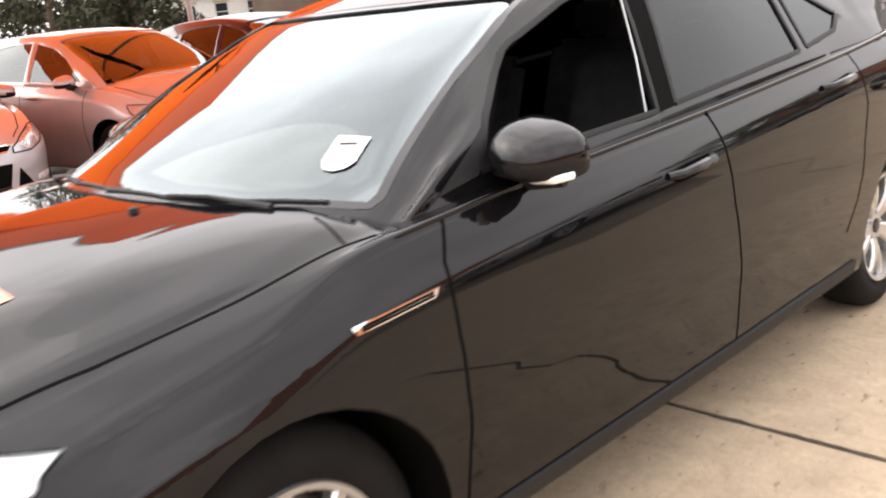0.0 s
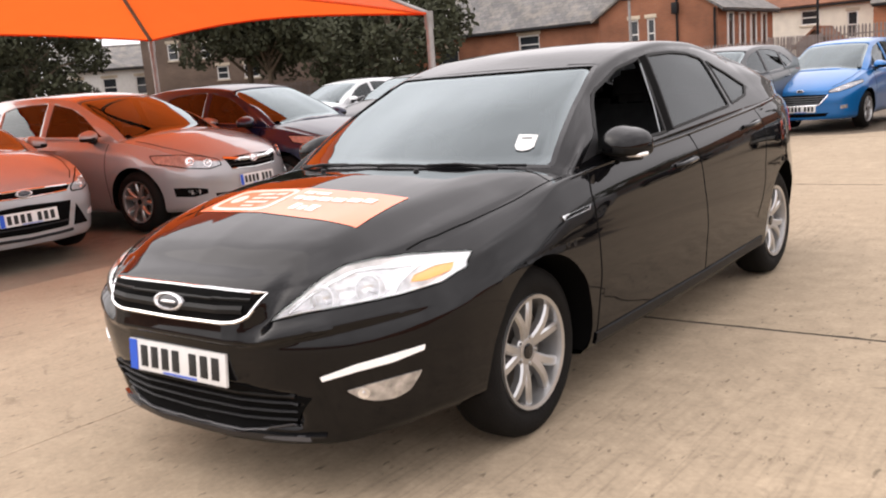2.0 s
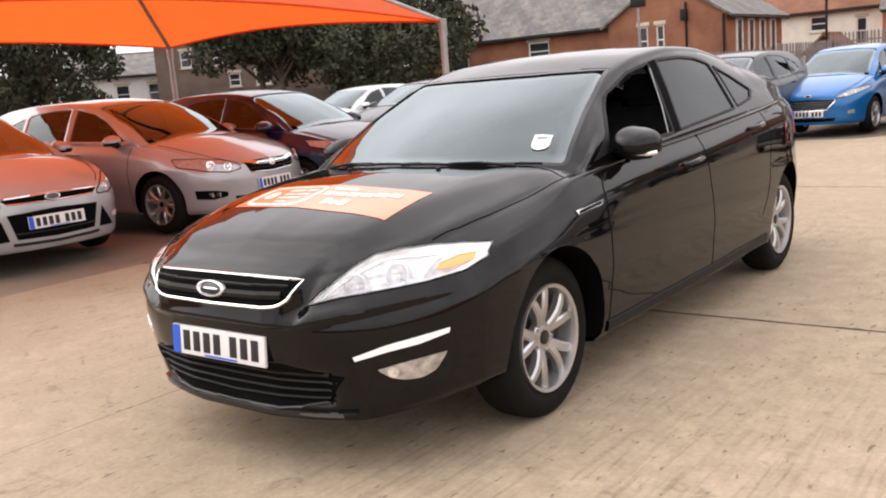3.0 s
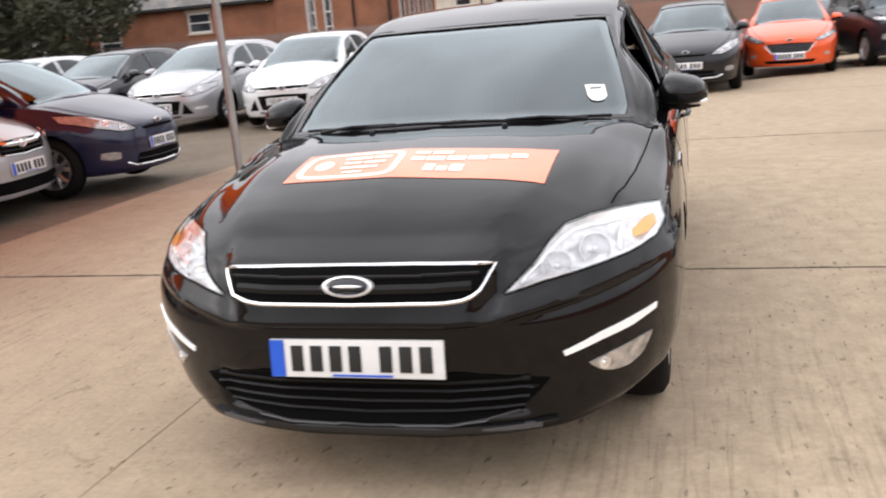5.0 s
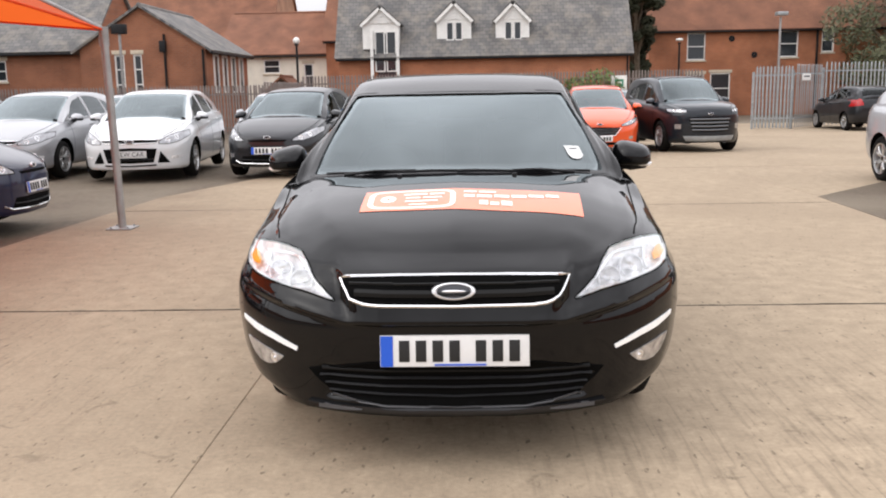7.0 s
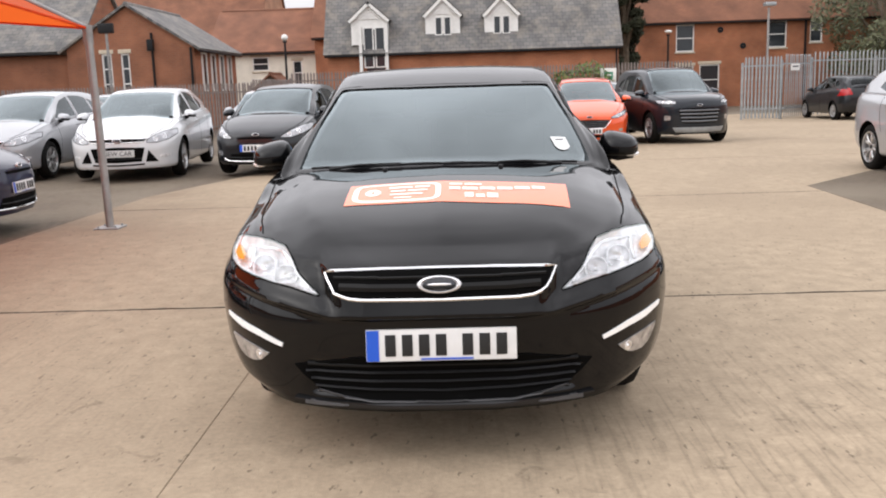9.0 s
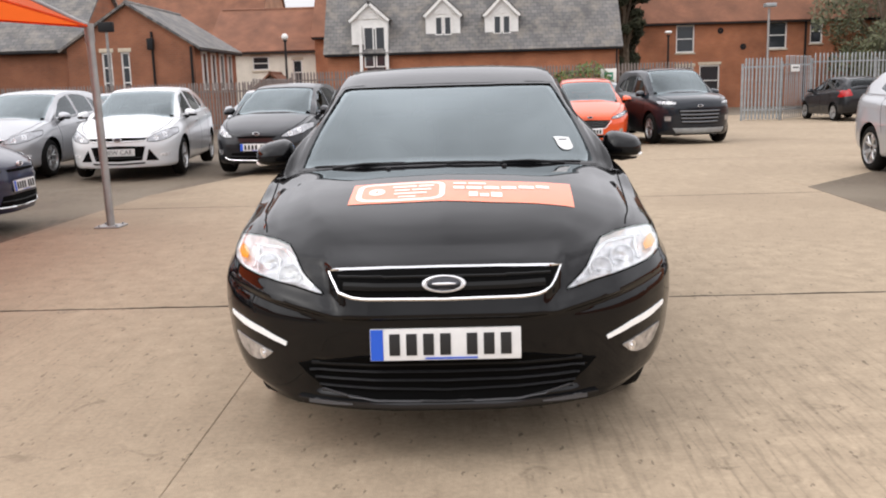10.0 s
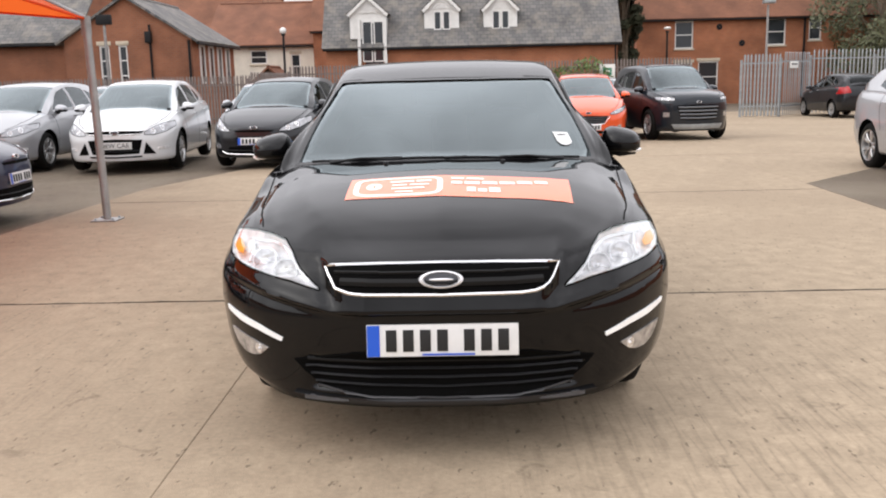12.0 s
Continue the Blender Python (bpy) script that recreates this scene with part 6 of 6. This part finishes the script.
def dormer(house, x, w, z0, z_eave, z_apex, y, depth, win, door=False):
    """A white boarded dormer with a pitched slate roof."""
    d = part("dormer", a_box(x - w / 2 + 0.06, x + w / 2 - 0.06, y + 0.10, y + depth, z0, z_eave), WHITE_TRIM, house, "white boarded dormer", smooth=False)
    part("dormer_gable", prism([(x - w / 2 + 0.02, z_eave), (x + w / 2 - 0.02, z_eave), (x, z_apex - 0.06)], "y", y + 0.08, y + 0.16), WHITE_TRIM, d, smooth=False)
    for sd in (-1, 1):
        run = math.hypot(w / 2 + 0.08, z_apex - z_eave)
        part("dormer_roof", a_box(0, run, 0, depth + 1.2, 0, 0.06), SLATE, d, smooth=False, m=Matrix.Translation((x, y - 0.05, z_apex)) @ Matrix.Diagonal((sd, 1, 1, 1)) @ pose(0, 0, 0, 0, math.degrees(math.atan2(z_apex - z_eave, w / 2)), 0))
        part("barge_board", a_box(0, run, -0.03, 0.03, -0.12, 0.0), WHITE_TRIM, d, smooth=False, m=Matrix.Translation((x, y - 0.05, z_apex)) @ Matrix.Diagonal((sd, 1, 1, 1)) @ pose(0, 0, 0, 0, math.degrees(math.atan2(z_apex - z_eave, w / 2)), 0))
    for k in range(5):
        zz = z_eave + 0.04 + k * 0.13
        hw = (w / 2) * max(0.05, 1 - (zz - z_eave) / (z_apex - z_eave)) - 0.05
        if hw > 0.05:
            part("board", a_box(x - hw, x + hw, y + 0.05, y + 0.085, zz, zz + 0.10), WHITE_TRIM, d, smooth=False)
    a, b, c, e = win
    for sd, p0, p1 in ((-1, a, (a + b) / 2 - 0.03), (1, (a + b) / 2 + 0.03, b)):
        part("pane", a_box(p0 + 0.05, p1 - 0.05, y + 0.075, y + 0.095, c + 0.05, e - 0.05), PANE, d, smooth=False)
        fr = bmesh.new()
        for q in ((p0, p0 + 0.05, c, e), (p1 - 0.05, p1, c, e), (p0 + 0.05, p1 - 0.05, c, c + 0.05), (p0 + 0.05, p1 - 0.05, e - 0.05, e)):
            box(fr, q[0], q[1], y + 0.05, y + 0.10, q[2], q[3])
        part("sash", fr, WHITE_TRIM, d, smooth=False)
    return d


cottage = gable_house("slate_cottage", "brick cottage with a mottled grey slate roof and white dormers", -5.8, 7.05, 38, 45, 3.1, 7.9, "x", BRICK, BRICK_SIDE, SLATE)
dormer(cottage, 1.93, 1.6, 3.35, 4.35, 5.15, 38.15, 2.2, (1.57, 2.32, 3.5, 4.3))
dormer(cottage, -0.66, 1.65, 3.35, 4.4, 5.2, 38.15, 2.2, (-1.01, -0.28, 3.52, 4.33))
dormer(cottage, -3.88, 1.72, 3.2, 4.26, 5.03, 37.75, 2.8, (-4.15, -3.2, 2.2, 3.95))
part("stair_post", a_box(-4.35, -4.22, 37.7, 37.82, 0.0, 4.0), WHITE_TRIM, cottage, smooth=False)
part("stair_post", a_box(-3.2, -3.08, 37.7, 37.82, 0.0, 4.0), WHITE_TRIM, cottage, smooth=False)
part("door_leaf", a_box(-4.05, -3.25, 37.84, 37.9, 1.9, 3.85), PANE, cottage, smooth=False)
part("downpipe", tube([(6.95, 37.9, 0), (6.95, 37.9, 3.0)], 0.04, 8), PLASTIC, cottage)

hall = gable_house("brick_hall", "red brick hall with a slate gable roof and tall white windows", -15.3, -10.3, 33, 39.6, 3.15, 4.75, "y", HALL_BRICK, HALL_BRICK_SIDE, SLATE, windows=[(-13.95, -13.55, 1.2, 2.95, 2), (-13.2, -12.85, 1.2, 2.95, 2)])
for k in range(4):
    yy = 34.0 + k * 1.35
    w = part("side_window", a_box(-10.29, -10.27, yy, yy + 0.55, 1.45, 2.9), PANE, hall, smooth=False)
    fr = bmesh.new()
    for a in ((yy - 0.06, yy + 0.02, 1.4, 2.95), (yy + 0.53, yy + 0.61, 1.4, 2.95), (yy + 0.02, yy + 0.53, 1.4, 1.48), (yy + 0.02, yy + 0.53, 2.87, 2.95)):
        box(fr, -10.31, -10.24, a[0], a[1], a[2], a[3])
    part("frame", fr, WHITE_TRIM, w, smooth=False)
part("downpipe", tube([(-11.9, 32.93, 0), (-11.9, 32.93, 3.7)], 0.05, 8), PLASTIC, hall)
part("downpipe", tube([(-10.4, 32.93, 0), (-10.4, 32.93, 3.1)], 0.05, 8), PLASTIC, hall)
part("wall_lantern", a_box(-12.05, -11.8, 32.7, 32.95, 3.0, 3.45, bevel=0.05), PLASTIC, hall)
gable_house("brick_wing", "low red brick wing with a grey slate roof", -27, -15.4, 34.2, 41, 3.3, 6.2, "x", HALL_BRICK, HALL_BRICK_SIDE, SLATE, windows=[(-20.0, -18.9, 2.0, 2.85), (-24.5, -23.4, 1.2, 2.6)])
floodlight = thing("floodlight", "black floodlight box on a slim steel post", "lamp", pose(-12.6, 30.2, ground_z(30)))
part("post", tube([(0, 0, 0), (0, 0, 3.9)], 0.05, 10), POLE_STEEL, floodlight)
part("lamp_head", a_box(-0.26, 0.26, -0.12, 0.12, 3.75, 4.1, bevel=0.03), PLASTIC, floodlight)

brick_house = gable_house("brick_house", "two-storey red brick house with a tiled roof and white sashes", 9.4, 26, 46, 54, 4.4, 8.6, "x", BRICK, BRICK_SIDE, TILE,
    windows=[(11.4, 12.35, 2.67, 4.08), (16.2, 17.15, 2.75, 4.13), (11.4, 12.35, 0.4, 1.95), (12.65, 13.7, 0.4, 2.0), (18.35, 19.0, 2.97, 4.2)])
part("downpipe", tube([(18.1, 45.93, 0), (18.1, 45.93, 4.3)], 0.06, 8), PLASTIC, brick_house)
for xx, zz in ((13.7, 3.75), (14.9, 2.9)):
    part("tie_plate", lathe([(0, 0.16), (0.03, 0.15), (0.04, 0.02)], 16), PLASTIC, brick_house, m=pose(xx, 45.99, zz, 0, 0, -90))

gable_house("tiled_house", "cream rendered house with a brown tiled roof", -13.5, -7.65, 47, 54, 3.5, 5.8, "x", RENDER_CREAM, RENDER_CREAM, TILE, windows=[(-11.2, -10.3, 2.4, 3.15), (-9.0, -8.5, 1.6, 2.9)])
gable_house("tall_house", "brick house with a steep brown tiled roof", -7.6, -5.0, 46, 54, 4.2, 8.2, "x", BRICK, BRICK_SIDE, TILE, windows=[(-6.5, -6.0, 4.25 - 1.2, 4.05)])
gable_house("large_house", "large house with a brown tiled roof beyond the hall", -30, -13.2, 58, 70, 4.6, 11.5, "x", BRICK, BRICK_SIDE, TILE)

gable_house("garden_shed", "small brick shed with a brown tiled roof", -10.3, -8.55, 43, 45.6, 1.35, 2.1, "y", BROWN_BRICK, BROWN_BRICK, TILE, over=0.12, gutter=False)

# far houses beyond the bays
white_house = gable_house("white_house", "far white rendered house with a pale roof", -3.2, 3.2, 0, 6, 3.6, 4.9, "x", WHITE_TRIM, WHITE_TRIM, SLATE, windows=[(-2.2, -1.5, 1.9, 3.0), (-0.4, 0.4, 1.9, 3.0), (1.5, 2.2, 1.9, 3.0)])
white_house.matrix_basis = pose(-46.7, 30.6, -0.2, 0, 0, 52)
terrace = gable_house("brick_terrace", "far dull brown brick terrace with white windows", 0, 13, 0, 7, 5.2, 7.2, "x", BROWN_BRICK, BROWN_BRICK, TILE, windows=[(1.30, 1.85, 3.45, 4.3), (3.0, 3.5, 3.45, 4.3), (3.7, 4.3, 2.3, 3.0), (5.1, 5.9, 2.3, 3.0), (7.2, 7.8, 3.45, 4.3), (10.4, 11.1, 2.2, 3.3)])
terrace.matrix_basis = pose(-38.8, 27.5, -0.2, 0, 0, 52)

# plain unseen walls, added to close the yard and darken the paint's reflected horizon
for nm, a in (("wall_east", (23.0, 23.3, -30, 28, -0.1, 2.6)), ("wall_south", (-45, 23.3, -30.3, -30, -0.1, 2.6)), ("wall_west", (-45.3, -45, -30.3, 10, -0.1, 2.6))):
    w = link(nm, a_box(*a), BRICK_SIDE if a[1] - a[0] < 1 else BRICK, smooth=False)
    tagged(w, "plain red brick boundary wall", "wall", kind="structure")


# ---- lamp posts ----
def lamp_post(x, y, h, label, globe=True, ball=0.13, flat=1.0):
    lp = thing("lamp_post", label, "lamp", pose(x, y, ground_z(y)))
    part("post", tube([(0, 0, 0), (0, 0, 1.0), (0, 0, h - 0.15)], [0.07, 0.05, 0.045], 10), PLASTIC if globe else POLE_STEEL, lp)
    if globe:
        bm = bmesh.new()
        bmesh.ops.create_uvsphere(bm, u_segments=16, v_segments=10, radius=ball, matrix=Matrix.Translation((0, 0, h)) @ Matrix.Diagonal((1, 1, flat, 1)))
        part("globe", bm, WHITE_TRIM, lp)
        part("collar", tube([(0, 0, h - 0.2), (0, 0, h - 0.12)], 0.08, 10), PLASTIC, lp)
    else:
        part("lamp_head", a_box(-0.22, 0.22, -0.3, 0.1, h - 0.1, h + 0.05, bevel=0.03), STEEL, lp)
    return lp


lamp_post(-6.83, 33.6, 3.59, "black lamp post with a white globe")
lamp_post(9.66, 40, 3.65, "dark lamp post with a pale dished head", ball=0.17, flat=0.4)
lamp_post(12.9, 36, 4.45, "galvanised post with a flat lamp head", globe=False)


# ---- trees ----
def tree(name, label, x, y, h, r, leaf_m, seed, leaves=3500, trunk=True, leaf=0.16, low=0.35, squash=0.8, boughs=16):
    rnd = random.Random(seed)
    t = thing(name, label, "tree", pose(x, y, ground_z(y)))
    bm = tube([(0, 0, 0), (0.05, 0, h * 0.2), (0.0, 0.1, h * 0.45), (0.1, 0.1, h * 0.8)], [0.05 * h * 0.55, 0.04 * h * 0.5, 0.02 * h, 0.005 * h], 9)
    clumps = []
    for k in range(boughs):
        a, e = rnd.uniform(0, 6.28), rnd.uniform(0.0, 1.0)
        z = h * (low + (0.95 - low) * e)
        rr = r * (0.35 + 0.75 * math.sin(math.pi * (0.15 + 0.75 * e))) * rnd.uniform(0.55, 1.0)
        c = Vector((rr * math.cos(a), rr * math.sin(a), z))
        clumps.append((c, r * rnd.uniform(0.28, 0.5)))
        tube([(0, 0, z * 0.65), c * 0.5 + Vector((0, 0, z * 0.42)), c], [0.012 * h, 0.008 * h, 0.003 * h], 5, bm)
    part("trunk", bm, BARK, t)
    verts, faces = [], []
    for k in range(leaves):
        c, cr = clumps[rnd.randrange(len(clumps))]
        d = Vector((rnd.gauss(0, 1), rnd.gauss(0, 1), rnd.gauss(0, 1))).normalized() * cr * rnd.uniform(0.3, 1.1) ** 0.6
        p = c + Vector((d.x, d.y, d.z * squash))
        u = Vector((rnd.gauss(0, 1), rnd.gauss(0, 1), rnd.gauss(0, 1))).normalized()
        v = u.orthogonal().normalized()
        s = leaf * rnd.uniform(0.6, 1.4)
        i = len(verts)
        verts += [p - u * s, p + v * s * 0.5, p + u * s, p - v * s * 0.5]
        faces.append((i, i + 1, i + 2, i + 3))
    me = bpy.data.meshes.new("crown")
    me.from_pydata([tuple(v) for v in verts], [], faces)
    me.materials.append(leaf_m)
    cr = new("crown", me)
    cr.parent = t
    return t


tree("broadleaf_tree", "green leafy tree behind the steel fence", 20.7, 42.5, 9.0, 3.2, LEAF, 3, 12000, leaf=0.11, low=0.2)
tree("broadleaf_tree", "olive-green tree overhanging the fence", 25.5, 44.5, 10.0, 3.8, LEAF, 5, 12000, leaf=0.11, low=0.2)
tree("conifer_tree", "dark narrow conifer between two buildings", 8.25, 43.6, 12.0, 0.9, LEAF_DARK, 7, 16000, leaf=0.13, low=0.08, boughs=70)
for k, (x, y, h, r) in enumerate([(-38.2, 16.8, 7.0, 3.6), (-35.4, 19.3, 6.0, 2.6), (-27.9, 25.0, 6.6, 2.9), (-26.0, 24.4, 6.0, 2.3), (-24.5, 27.5, 6.2, 3.2), (-28.5, 30.5, 6.6, 3.0), (-21.0, 26.2, 5.6, 2.4), (-42, 22, 8, 4)]):
    tree("broadleaf_tree", "dark green leafy tree beyond the parked cars", x, y, h, r, LEAF_DARK, 20 + k, 9000, leaf=0.12, low=0.22 if x < -30 or x > -25 else 0.50)


def bush(x, y, z, r, seed, label, leaf_m=LEAF, n=1400):
    rnd = random.Random(seed)
    b = thing("shrub", label, "shrub", pose(x, y, z))
    verts, faces = [], []
    for k in range(n):
        d = Vector((rnd.gauss(0, 1), rnd.gauss(0, 0.7), rnd.gauss(0, 0.8))).normalized() * r * rnd.uniform(0.4, 1.05)
        p = Vector((d.x * 0.55, d.y * 0.3, abs(d.z) * 1.1))
        u = Vector((rnd.gauss(0, 1), rnd.gauss(0, 1), rnd.gauss(0, 1))).normalized()
        v = u.orthogonal().normalized()
        s = 0.07 * rnd.uniform(0.6, 1.5)
        i = len(verts)
        verts += [p - u * s, p + v * s * 0.5, p + u * s, p - v * s * 0.5]
        faces.append((i, i + 1, i + 2, i + 3))
    me = bpy.data.meshes.new("foliage")
    me.from_pydata([tuple(v) for v in verts], [], faces)
    me.materials.append(leaf_m)
    o = new("foliage", me)
    o.parent = b
    part("stem", tube([(0, 0, -0.05), (0.02, 0, r * 0.5)], [0.03, 0.01], 6), BARK, b)
    return b


bush(4.1, 32.8, ground_z(33), 1.75, 41, "green shrub growing through the fence", LEAF_BRIGHT, n=2400)
bush(5.05, 32.75, ground_z(33), 2.05, 42, "tall green shrub beside a notice board", LEAF_BRIGHT, n=2400)
bush(-3.1, 37.3, ground_z(37), 1.2, 43, "climbing plant beside a white doorway", n=900)
for k, (x, y) in enumerate([(-26.6, 13.5), (-25.9, 14.1), (-25.2, 14.7)]):
    bush(x, y, -0.1, 1.25, 44 + k, "pale clipped hedge beyond the parked cars", LEAF_PALE, 1800)
